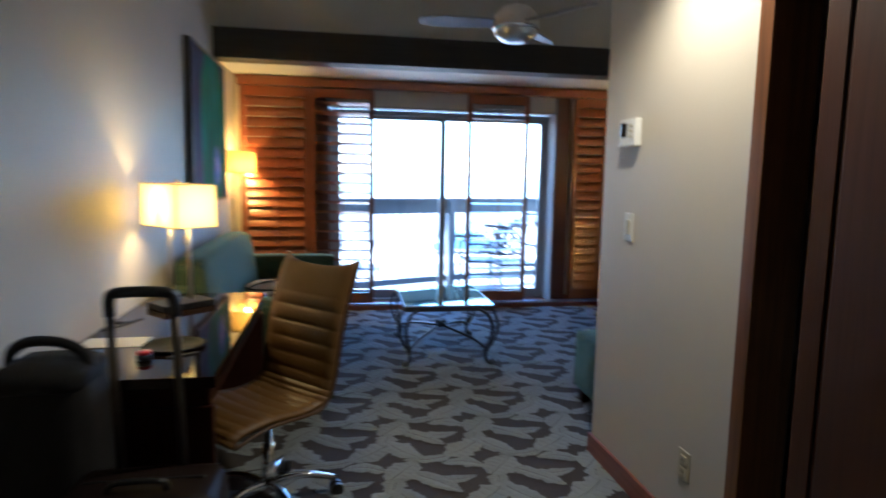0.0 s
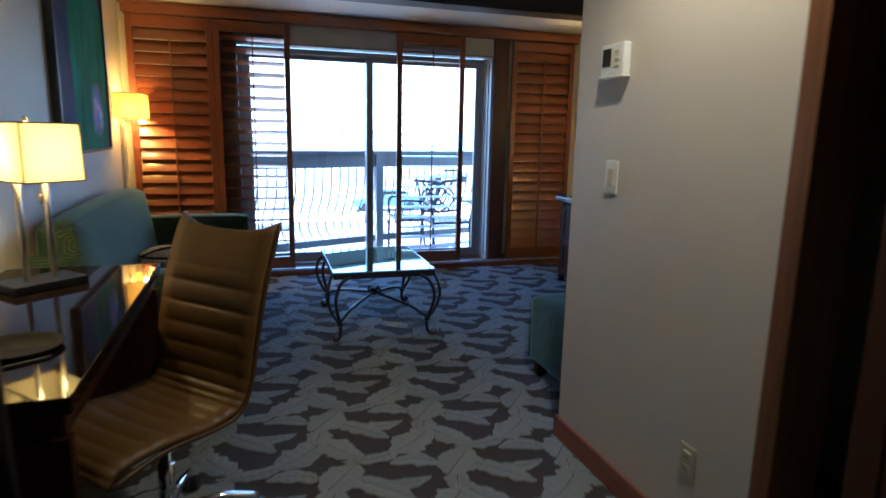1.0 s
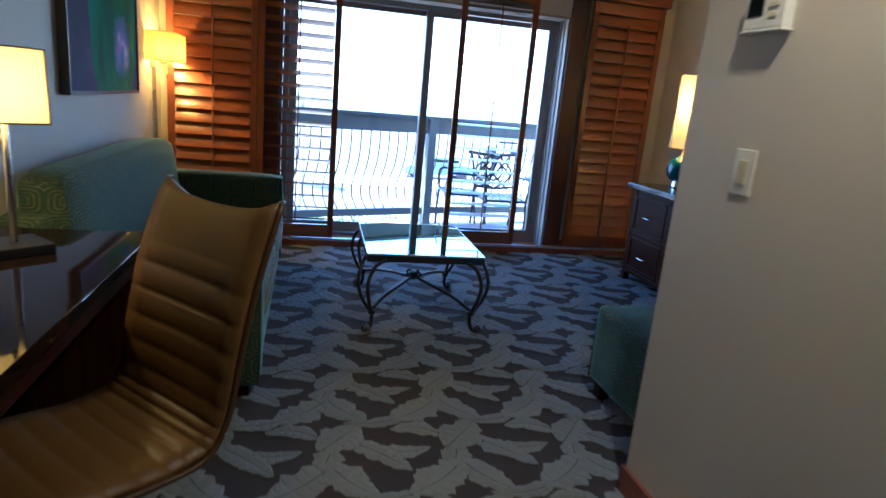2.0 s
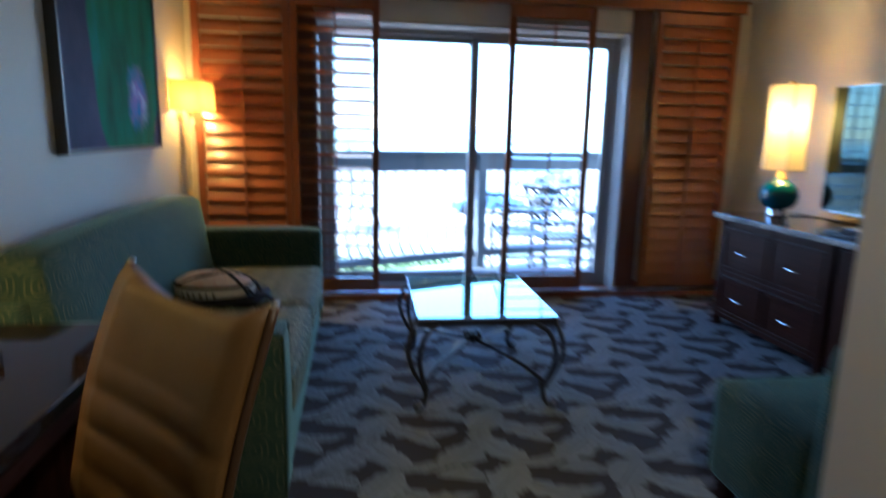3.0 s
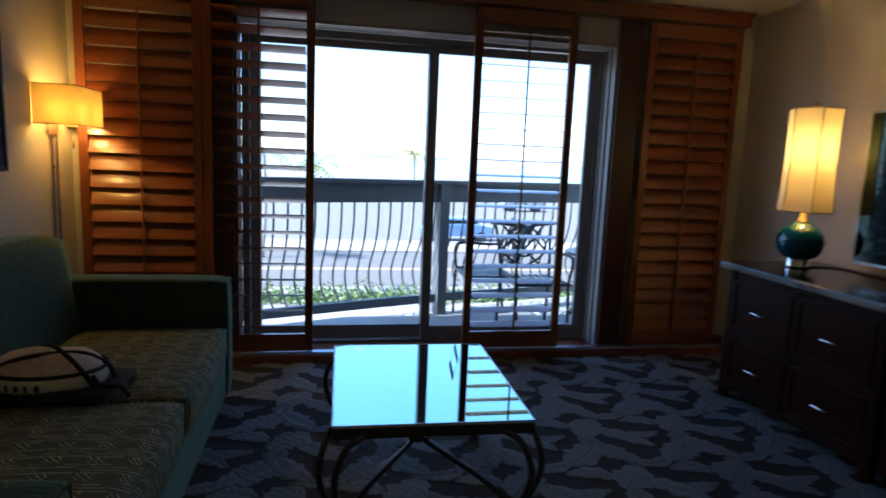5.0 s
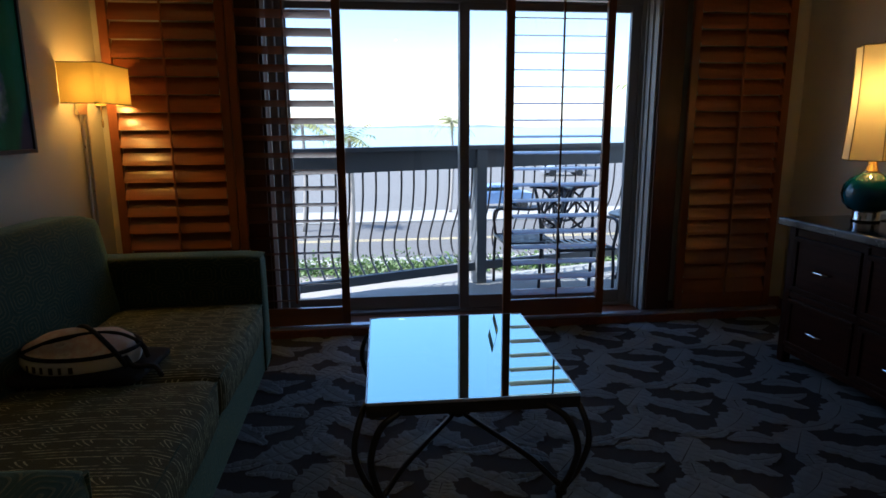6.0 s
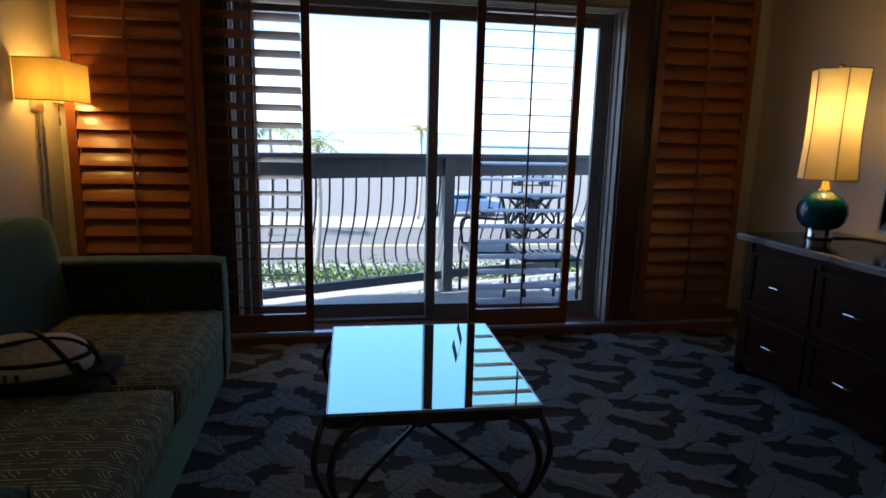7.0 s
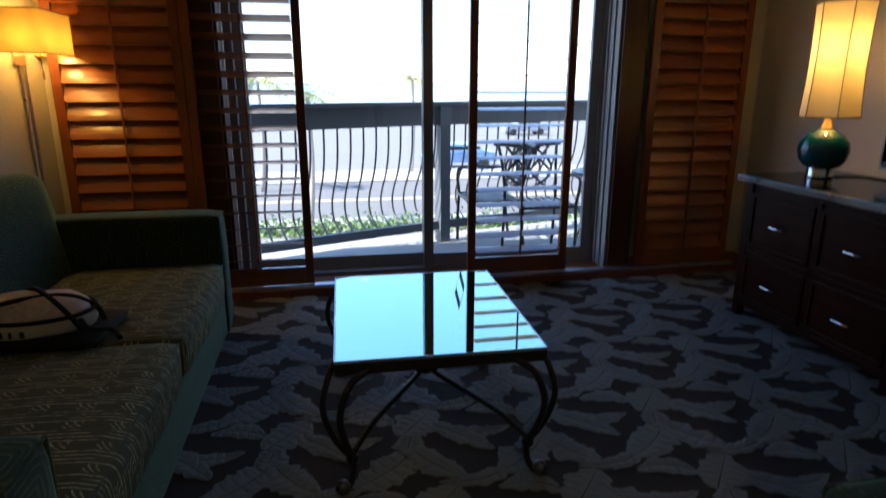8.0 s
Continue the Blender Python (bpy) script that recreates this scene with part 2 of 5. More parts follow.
n = Nodes("leaf carpet pile", 0.95, spec=0.2)
isl = n.t.nodes.new("ShaderNodeNewGeometry").outputs["Random Per Island"]
fib, patch = n.noise(230, 4), n.noise(38.0, 3)
c1 = n.mix(isl, (0.255, 0.268, 0.260), (0.308, 0.325, 0.314))
n.colour(n.mix(n.math("MULTIPLY", n.math("ADD", fib, n.math("MULTIPLY", patch, 0.8)), 0.5), c1, (0.152, 0.163, 0.168)))
PILE = n.bump(fib, 0.6, 0.004).m
n = Nodes("dark carpet ground", 0.95, spec=0.2)
fib = n.noise(360, 3)
n.colour(n.mix(fib, (0.036, 0.030, 0.027), (0.082, 0.069, 0.061)))
CARPET = n.bump(fib, 0.6, 0.004).m

n = Nodes("window glass", 0.0)
gl, tr, mx = n.node("ShaderNodeBsdfGlossy", Roughness=0.0), n.node("ShaderNodeBsdfTransparent"), n.node("ShaderNodeMixShader")
mx.inputs[0].default_value = 0.04
n.link(tr.outputs[0], mx.inputs[1])
n.link(gl.outputs[0], mx.inputs[2])
n.link(mx.outputs[0], n.out.inputs[0])
PANE = n.m

n = Nodes("abstract painting", 0.7, spec=0.12)
sep = n.node("ShaderNodeSeparateXYZ")
n.link(n.co, sep.inputs[0])
warp = n.noise(2.3, 3, n.scaled(1, 1.1, 0.45))
oval = n.math("ADD", n.math("POWER", n.math("MULTIPLY", n.math("SUBTRACT", sep.outputs[1], 0.80), 1.20), 2.0), n.math("POWER", n.math("MULTIPLY", n.math("SUBTRACT", sep.outputs[2], 0.55), 0.85), 2.0))
oval = n.math("ADD", oval, n.math("MULTIPLY", warp, 0.35))
leafy = n.ramp(n.noise(2.2, 4, n.scaled(1, 1.8, 0.7)), (0.3, (0.012, 0.085, 0.040)), (0.55, (0.02, 0.18, 0.085)), (0.75, (0.03, 0.22, 0.18)))
inside = n.ramp(oval, (0.52, (1, 1, 1)), (0.56, (0, 0, 0)))
base = n.mix(inside, n.ramp(n.noise(2, 4), (0.3, (0.03, 0.035, 0.08)), (0.7, (0.09, 0.09, 0.15))), leafy)
dist = n.math("ADD", n.math("POWER", n.math("MULTIPLY", n.math("SUBTRACT", sep.outputs[1], 0.92), 4.2), 2.0), n.math("POWER", n.math("MULTIPLY", n.math("SUBTRACT", sep.outputs[2], 0.28), 3.4), 2.0))
bloom = n.ramp(n.math("ADD", dist, n.math("MULTIPLY", n.noise(7, 4), 0.9)), (0.55, (1, 1, 1)), (0.95, (0, 0, 0)))
petal = n.ramp(n.noise(9, 4), (0.35, (0.06, 0.24, 0.50)), (0.52, (0.30, 0.22, 0.50)), (0.68, (0.55, 0.65, 0.75)))
n.colour(n.mix(bloom, base, petal))
ART = n.bump(n.noise(160, 3), 0.2, 0.001).m

n = Nodes("floral bag cloth", 0.8)
n.colour(n.ramp(n.noise(16, 4), (0.35, (0.70, 0.62, 0.54)), (0.52, (0.62, 0.43, 0.36)), (0.62, (0.68, 0.60, 0.53)), (0.75, (0.34, 0.22, 0.18))))
BANDCLOTH = painted("cream bag cloth", (0.58, 0.54, 0.46), 0.85, 200, 0.2)
FLORAL = n.bump(n.noise(60, 3), 0.3, 0.002).m

n = Nodes("dark polished stone", 0.10, spec=0.45)
n.colour(n.ramp(n.noise(60, 5), (0.42, (0.008, 0.007, 0.008)), (0.60, (0.018, 0.016, 0.015)), (0.72, (0.13, 0.12, 0.11))))
STONE = n.bump(n.noise(45, 4), 0.25, 0.002).m


# ---- mesh helpers
def solid(name, bm, material, parent=None, label="", smooth=False):
    me = bpy.data.meshes.new(name)
    bmesh.ops.recalc_face_normals(bm, faces=bm.faces[:])
    bm.to_mesh(me)
    bm.free()
    me.materials.append(material)
    if smooth:
        for p in me.polygons:
            p.use_smooth = True
    ob = new(name, me)
    ob.parent = parent
    if label:
        ob["label"] = label
    return ob


def part(name, bm, material, parent, label="", smooth=False):
    return solid(name, bm, material, parent, label, smooth)


def again(ob, m, parent=None):
    """One more object on the same mesh."""
    o = new(ob.name.split(".")[0], ob.data)
    o.parent = parent or ob.parent
    o.matrix_basis = m
    return o


def thing(name, m, label, category, group=""):
    ob = new(name)
    ob.matrix_basis = m
    ob.empty_display_size = 0.1
    return tagged(ob, label, category, group)


def box(x0, x1, y0, y1, z0, z1, bevel=0.0, seg=2, bm=None):
    bm = bm or bmesh.new()
    got = bmesh.ops.create_cube(bm, size=1.0)
    for v in got["verts"]:
        v.co = Vector((x0 + (v.co.x + 0.5) * (x1 - x0), y0 + (v.co.y + 0.5) * (y1 - y0), z0 + (v.co.z + 0.5) * (z1 - z0)))
    if bevel:
        edges = list({e for v in got["verts"] for e in v.link_edges})
        bmesh.ops.bevel(bm, geom=edges, offset=bevel, segments=seg, profile=0.6, affect="EDGES")
    return bm


def puff(x0, x1, y0, y1, z0, z1, round_by=0.04, swell=0.015, cuts=8):
    """A soft cushion: a finely cut block whose faces bulge a little."""
    bm = bmesh.new()
    bmesh.ops.create_cube(bm, size=2.0)
    bmesh.ops.subdivide_edges(bm, edges=bm.edges[:], cuts=cuts, use_grid_fill=True)
    h = Vector(((x1 - x0) / 2, (y1 - y0) / 2, (z1 - z0) / 2))
    mid = Vector(((x0 + x1) / 2, (y0 + y1) / 2, (z0 + z1) / 2))
    for v in bm.verts:
        u = v.co.copy()
        p = Vector((u.x * h.x, u.y * h.y, u.z * h.z))
        inner = Vector([max(-(h[i] - round_by), min(h[i] - round_by, p[i])) for i in range(3)])
        d = p - inner
        if d.length > 1e-6:
            p = inner + d.normalized() * round_by
        for i in range(3):
            j, k = (i + 1) % 3, (i + 2) % 3
            if abs(u[i]) > 0.99:
                p[i] += math.copysign(swell * (1 - u[j] ** 2) * (1 - u[k] ** 2), u[i])
        v.co = mid + p + 0.004 * noise.noise_vector((mid + p) * 6)
    return bm


def tube(points, r, seg=8, bm=None, taper=None):
    """A round bar swept along points."""
    bm = bm or bmesh.new()
    pts = [Vector(p) for p in points]
    rings, up = [], None
    for i, p in enumerate(pts):
        d = (pts[min(i + 1, len(pts) - 1)] - pts[max(i - 1, 0)]).normalized()
        if up is None:
            up = d.orthogonal().normalized()
        up = (up - d * up.dot(d)).normalized()
        side = d.cross(up)
        rr = r if taper is None else r * (1 + (taper - 1) * i / (len(pts) - 1))
        rings.append([bm.verts.new(p + rr * (math.cos(a) * up + math.sin(a) * side)) for a in [2 * math.pi * k / seg for k in range(seg)]])
    for a, b in zip(rings, rings[1:]):
        for k in range(seg):
            bm.faces.new((a[k], a[(k + 1) % seg], b[(k + 1) % seg], b[k]))
    bm.faces.new(rings[0][::-1])
    bm.faces.new(rings[-1])
    return bm


def arc(points, steps=6):
    """A smooth line through a few points."""
    pts = [Vector(p) for p in points]
    pts = [pts[0] * 2 - pts[1]] + pts + [pts[-1] * 2 - pts[-2]]
    out = []
    for i in range(1, len(pts) - 2):
        a, b, c, d = pts[i - 1:i + 3]
        for s in range(steps):
            t = s / steps
            out.append(0.5 * (2 * b + (c - a) * t + (2 * a - 5 * b + 4 * c - d) * t * t + (3 * b - a - 3 * c + d) * t ** 3))
    return out + [pts[-2]]


def lathe(profile, seg=28, at=(0, 0, 0), squash=1.0, bm=None):
    bm = bm or bmesh.new()
    rings = []
    for r, z in profile:
        rings.append([bm.verts.new((at[0] + r * math.cos(a), at[1] + r * squash * math.sin(a), at[2] + z)) for a in [2 * math.pi * k / seg for k in range(seg)]])
    for a, b in zip(rings, rings[1:]):
        for k in range(seg):
            bm.faces.new((a[k], a[(k + 1) % seg], b[(k + 1) % seg], b[k]))
    bm.faces.new(rings[0][::-1])
    bm.faces.new(rings[-1])
    return bm


def outline(pts, z0, z1, bm=None):
    """An upright prism on a closed outline."""
    bm = bm or bmesh.new()
    low = [bm.verts.new((x, y, z0)) for x, y in pts]
    top = [bm.verts.new((x, y, z1)) for x, y in pts]
    bm.faces.new(low[::-1])
    bm.faces.new(top)
    for k in range(len(pts)):
        j = (k + 1) % len(pts)
        bm.faces.new((low[k], low[j], top[j], top[k]))
    return bm


def structure(name, bm, material, label, category, smooth=False):
    return tagged(solid(name, bm, material, None, "", smooth), label, category, kind="structure")


I = Matrix.Identity(4)

# ---- the room's shell
LEFT, RIGHT, WIN, BACK, HALL = -0.935, 3.585, 6.69, -1.2, 1.442
ROOMBACK, TOP, HALLTOP = 2.993, 3.30, 2.56
O0, O1, OTOP = 0.0, 2.54, 2.195      # balcony door opening in the window wall
structure("floor", box(LEFT - 0.15, RIGHT + 0.15, BACK - 0.15, WIN + 0.02, -0.2, 0.0), CARPET, "dark brown carpet ground under a leaf pattern", "carpet")
structure("wall_left", box(LEFT - 0.15, LEFT, BACK - 0.15, 7.0, 0, TOP), WALL, "cream painted wall behind the sofa and desk", "wall")
structure("wall_right", box(RIGHT, RIGHT + 0.15, ROOMBACK, 7.0, 0, TOP), WALL, "cream painted wall behind the television", "wall")
bm = box(LEFT, O0, WIN, 7.0, 0, 2.458)
box(O1, RIGHT, WIN, 7.0, 0, 2.458, bm=bm)
box(O0, O1, WIN, 7.0, OTOP, 2.458, bm=bm)
structure("wall_window", bm, WALL, "cream window wall behind wooden shutters", "wall")
structure("wall_hall", box(HALL, HALL + 0.12, 1.866, ROOMBACK, 0, TOP), WALL, "cream painted hall wall end with thermostat and switch", "wall")
structure("wall_room_back", box(HALL + 0.12, RIGHT + 0.15, ROOMBACK - 0.12, ROOMBACK, 0, TOP), WALL, "cream painted wall", "wall")
structure("wall_entry_back", box(LEFT, HALL + 1.1, BACK - 0.15, BACK, 0, HALLTOP), WALL, "cream painted entry wall", "wall")
structure("wall_hall_near", box(HALL, HALL + 0.12, BACK, 0.55, 0, TOP), WALL, "cream painted hall wall", "wall")
structure("wall_over_door", box(HALL, HALL + 0.12, 0.55, 1.866, 2.14, TOP), WALL, "cream painted wall over the hall door", "wall")
structure("ceiling", box(LEFT - 0.15, RIGHT + 0.15, ROOMBACK, 7.0, TOP, TOP + 0.15), CEIL, "cream painted raised ceiling", "ceiling")
structure("ceiling_hall", box(LEFT - 0.15, RIGHT + 0.15, BACK - 0.15, ROOMBACK, HALLTOP, HALLTOP + 0.15), CEIL, "cream painted hall ceiling", "ceiling")
structure("wall_over_hall", box(LEFT, HALL, ROOMBACK - 0.1, ROOMBACK, HALLTOP + 0.15, TOP), WALL, "cream painted wall above the hall ceiling", "wall")
structure("bulkhead", box(LEFT, RIGHT, 5.83, 7.0, 2.462, TOP), CEIL, "cream painted bulkhead over the window", "bulkhead")
structure("beam", box(LEFT, RIGHT, 5.60, 5.83, 2.437, 2.692, 0.008), BEAM, "dark stained wooden beam across the room", "beam")
bm = box(HALL - 0.016, HALL, 1.945, ROOMBACK + 0.016, 0, 0.105, 0.004)
box(HALL - 0.016, RIGHT, ROOMBACK, ROOMBACK + 0.016, 0, 0.105, 0.004, bm=bm)
structure("baseboard", bm, TRIM, "reddish stained wooden baseboard along the hall wall", "baseboard")
structure("baseboard_left", box(LEFT, LEFT + 0.016, BACK, WIN, 0, 0.105, 0.004), TRIM, "reddish stained wooden baseboard", "baseboard")
structure("baseboard_right", box(RIGHT - 0.016, RIGHT, ROOMBACK + 0.016, WIN, 0, 0.105, 0.004), TRIM, "reddish stained wooden baseboard", "baseboard")
bm = box(O1 + 0.17, RIGHT - 0.016, WIN - 0.016, WIN, 0, 0.12, 0.004)
box(LEFT + 0.016, O0 - 0.19, WIN - 0.016, WIN, 0, 0.12, 0.004, bm=bm)
structure("baseboard_window", bm, TRIM, "reddish stained wooden baseboard below the shutters", "baseboard")

# carpet leaves
def carpet_leaves():
    """A half-metre repeat: a plant with a round head leaf, drooping side leaves and a forked leaf beside it."""
    verts, faces, kinds = [], [], []
    rnd = random.Random(4)
    wide, deep, x_at, y_at = 0.507, 0.512, 1.925, 4.95
    # base, tip, half width, bend to the left, where the leaf is widest
    motif = (((-0.075, -0.090), (0.085, 0.095), 0.082, 0.00, 0.50), ((-0.085, 0.015), (-0.290, 0.060), 0.047, -0.035, 0.42),
             ((-0.030, -0.080), (-0.070, -0.215), 0.052, 0.00, 0.45), ((-0.035, -0.185), (-0.270, -0.375), 0.078, 0.020, 0.50),
             ((-0.235, -0.365), (-0.485, -0.390), 0.036, 0.020, 0.30), ((-0.045, -0.170), (0.125, -0.385), 0.064, -0.015, 0.42),
             ((0.050, -0.020), (0.265, -0.235), 0.052, 0.010, 0.40), ((0.165, -0.095), (0.365, -0.085), 0.038, -0.020, 0.35))

    def clamp(x, y):
        return min(max(x, LEFT + 0.017), RIGHT - 0.017), min(max(y, BACK), WIN - 0.017)

    def leaf(cx, cy, base, tip, half, bend, widest):
        dx, dy = tip[0] - base[0], tip[1] - base[1]
        length = math.hypot(dx, dy)
        ux, uy = dx / length, dy / length
        z = 0.0025 + 0.0015 * rnd.random()
        power = math.log(0.5) / math.log(widest)
        seed, n = rnd.uniform(0, 90), 26

        def at(u, v):
            b = bend * math.sin(math.pi * u)
            return cx + base[0] + ux * length * u - uy * (v + b), cy + base[1] + uy * length * u + ux * (v + b)

        for grow, dz, mat in ((0.0070, -0.0008, 1), (0.0, 0.0, 0)):
            for side in (-1, 1):
                edge, pad, rib = [], [], []
                for k in range(n + 1):
                    u = k / n
                    lobe = noise.noise((u * length * 26.0, side * 3.0, seed)) + 0.5 * noise.noise((u * length * 70.0, side * 5.0, seed))
                    w = 1.08 * half * math.sin(math.pi * min(1.0, 0.02 + 0.98 * u ** power)) ** 0.62 * (1.0 + 0.40 * lobe)
                    edge.append(at(u, side * (max(w, 0.001) + grow)))
                    pad.append(at(min(1.0, u + 0.03), side * max(w, 0.001) * 0.55))
                    rib.append(at(u, side * (0.0 if mat else 0.0022 * (1 - u) ** 0.5)))
                # pile padded between the edge, the side veins and the midrib
                k, m = len(verts), len(edge)
                rows = (edge, rib) if mat else (edge, pad, rib)
                for j, row in enumerate(rows):
                    for q, p in enumerate(row):
                        swell = 0.0036 if j == 1 and not mat and q % 4 else 0.0
                        verts.append((*clamp(*p), z + dz + swell))
                for j in range(len(rows) - 1):
                    for q in range(m - 1):
                        a = k + j * m + q
                        faces.append((a, a + 1, a + m + 1, a + m) if side < 0 else (a, a + m, a + m + 1, a + 1))
                        kinds.append(mat)

    for j in range(-13, 5):
        for i in range(-7, 5):
            cx, cy = x_at + i * wide, y_at + j * deep
            if cx > HALL + 0.5 and cy < ROOMBACK - 0.1 or cy > WIN + 0.3 or cx > RIGHT + 0.3 or cx < LEFT - 0.3 or cy < BACK - 0.1:
                continue
            for base, tip, half, bend, widest in motif:
                mx, my = cx + (base[0] + tip[0]) / 2, cy + (base[1] + tip[1]) / 2
                if LEFT < mx < RIGHT and BACK < my < WIN:
                    leaf(cx, cy, base, tip, half * rnd.uniform(0.96, 1.04), bend, widest)
    me = bpy.data.meshes.new("carpet_leaves")
    me.from_pydata(verts, [], faces)
    me.materials.append(PILE)
    me.materials.append(CARPET)
    for f, mat in zip(me.polygons, kinds):
        f.material_index = mat
    tagged(new("carpet_leaves", me), "blue-grey leaf pattern woven into dark carpet", "carpet", kind="stuff")


carpet_leaves()

# ---- balcony door and shutters
G = 6.91                            # plane of the glass
wl = tagged(new("window_liner"), "grey beige painted lining of the balcony door opening", "door lining", kind="structure")
# left lining borrows the dark post wood so its dimness sits in the colour
part("side_lining", box(O0, O0 + 0.02, WIN - 0.012, G - 0.06, 0.05, OTOP, 0.003), POSTWOOD, wl, "brown side lining, its dimness put into the colour")
part("side_lining", box(O1 - 0.02, O1, WIN - 0.012, G - 0.06, 0.05, OTOP, 0.003), JAMB, wl)
part("head_lining", box(O0 + 0.02, O1 - 0.02, WIN - 0.012, G - 0.06, OTOP - 0.02, OTOP, 0.003), JAMB, wl)
for y in (0.05, 0.13):
    part("stop_bead", box(O1 - 0.032, O1 - 0.02, WIN + y, WIN + y + 0.02, 0.05, OTOP - 0.02, 0.002), JAMB, wl)
structure("door_sill", box(O0, O1, WIN - 0.005, G + 0.10, -0.06, 0.05, 0.006), DOORWOOD, "dark brown door sill", "sill")


def balcony_door():
    d = tagged(new("door_balcony"), "bronze aluminium sliding glass door to the balcony", "sliding door", kind="structure")
    f0, f1, top, low = O0 + 0.02, O1 - 0.02, OTOP - 0.02, 0.05
    part("frame_jamb", box(f0, f0 + 0.05, G - 0.055, G + 0.055, low, top, 0.004), ALU, d)
    part("frame_jamb", box(f1 - 0.035, f1, G - 0.055, G + 0.055, low, top, 0.004), ALU, d)
    part("frame_head", box(f0 + 0.05, f1 - 0.035, G - 0.055, G + 0.055, top - 0.05, top, 0.004), ALU, d)
    part("frame_sill", box(f0 + 0.05, f1 - 0.035, G - 0.055, G + 0.055, low, low + 0.022, 0.004), ALU, d)
    for x0, x1, y in ((f0 + 0.05, 1.318, G + 0.025), (1.25, f1 - 0.035, G - 0.025)):
        wr = 0.068 if x1 < 2 else 0.065
        part("sash_stile", box(x0, x0 + 0.068, y - 0.018, y + 0.018, low + 0.022, top - 0.05, 0.004), ALU, d)
        part("sash_stile", box(x1 - wr, x1, y - 0.018, y + 0.018, low + 0.022, top - 0.05, 0.004), ALU, d)
        part("sash_rail", box(x0 + 0.068, x1 - wr, y - 0.018, y + 0.018, low + 0.022, low + 0.115, 0.004), ALU, d)
        part("sash_rail", box(x0 + 0.068, x1 - wr, y - 0.018, y + 0.018, top - 0.095, top - 0.05, 0.004), ALU, d)
        pane = part("pane", box(x0 + 0.06, x1 - wr + 0.008, y - 0.003, y + 0.003, low + 0.11, top - 0.09), PANE, d)
        pane.visible_shadow = False


balcony_door()
for x0, x1 in ((O0 - 0.19, O0), (O1, O1 + 0.165)):
    structure("trim_post", box(x0, x1, WIN - 0.03, WIN, 0, 2.36, 0.004), POSTWOOD, "dark reddish wooden post beside the balcony door", "door trim")
structure("trim_valance", (lambda b: (box(LEFT + 0.04, 3.465, 6.575, WIN, 2.36, 2.435, 0.006, bm=b), box(LEFT + 0.02, 3.485, 6.56, WIN, 2.435, 2.452, 0.004, bm=b), b)[-1])(bmesh.new()), SLAT, "reddish wooden valance over the shutter track", "valance")
structure("shutter_track", box(LEFT + 0.08, 3.50, 6.60, 6.655, 0.051, 0.070, 0.003), STEEL, "bright metal floor track of the shutters", "track")
structure("sill_board", box(LEFT + 0.02, 3.53, 6.585, WIN - 0.031, 0.0, 0.05, 0.004), TRIM, "dark wooden threshold board", "threshold")


def shutter(x0, x1, tilt, label, lean=0.0):
    w, z0, z1, y = x1 - x0, 0.076, 2.353, 6.626
    s = thing("shutter_panel", pose(x0, y, z0), label, "shutter", "sliding window shutters")
    h, st = z1 - z0, 0.052
    for a in (0, w - st):
        part("stile", box(a, a + st, -0.016, 0.016, 0, h, 0.003), STILE, s)
    low, high = 0.115, 0.10
    part("rail", box(st, w - st, -0.015, 0.015, 0.0, low, 0.003), SLAT, s)
    part("rail", box(st, w - st, -0.015, 0.015, h - high, h, 0.003), SLAT, s)
    count = 20
    step = (h - low - high) / count
    wide = 0.112
    b = bmesh.new()
    prof = [(-wide / 2, 0.0), (-wide / 4, 0.0035), (0, 0.0044), (wide / 4, 0.0035), (wide / 2, 0.0), (wide / 4, -0.0035), (0, -0.0044), (-wide / 4, -0.0035)]
    ends = [[b.verts.new((x, u, v)) for u, v in prof] for x in (st + 0.003, w - st - 0.003)]
    b.faces.new(ends[0])
    b.faces.new(ends[1][::-1])
    for k in range(8):
        b.faces.new((ends[0][k], ends[1][k], ends[1][(k + 1) % 8], ends[0][(k + 1) % 8]))
    rnd = random.Random(int(x0 * 100))
    first = part("slat", b, SLAT, s)
    for k in range(count):
        m = pose(0, 0, low + (k + 0.5) * step, tilt + lean * (k / count) + rnd.uniform(-1.2, 1.2))
        if k == 0:
            first.matrix_basis = m
        else:
            again(first, m)
    a = radians(tilt)
    ry, rz = -math.cos(a) * wide / 2 - 0.008, -math.sin(a) * wide / 2
    part("tilt_rod", box(w / 2 - 0.006, w / 2 + 0.006, ry - 0.006, ry + 0.006, low + 0.03 + rz, h - high - 0.03 + rz, 0.002), STILE, s)
    return s


shutter(-0.872, -0.176, 64, "reddish wooden louvred shutter, slats closed, lit by the wall lamp")
shutter(-0.172, 0.492, -19, "reddish wooden louvred shutter with open slats over the glass")
shutter(1.506, 2.205, 6.5, "reddish wooden louvred shutter with level open slats before the glass door")
shutter(2.727, 3.437, 64, "reddish wooden louvred shutter, slats closed, beside the dresser")

# ---- hall door, beside the camera's start
structure("trim_door", (lambda b: (box(HALL - 0.014, HALL + 0.16, 1.80, 1.866, 0, 2.20, 0.004, bm=b), box(HALL - 0.014, HALL + 0.16, 0.55, 0.615, 0, 2.20, 0.004, bm=b), box(HALL - 0.014, HALL + 0.16, 0.615, 1.80, 2.135, 2.20, 0.004, bm=b), b)[-1])(bmesh.new()), TRIM_UP, "reddish stained wooden door casing", "door casing")
d = tagged(new("door_hall"), "dark reddish wooden sliding door, partly open on a dark closet", "door", kind="structure")
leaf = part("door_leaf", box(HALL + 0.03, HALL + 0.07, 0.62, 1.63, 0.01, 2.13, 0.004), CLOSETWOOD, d)
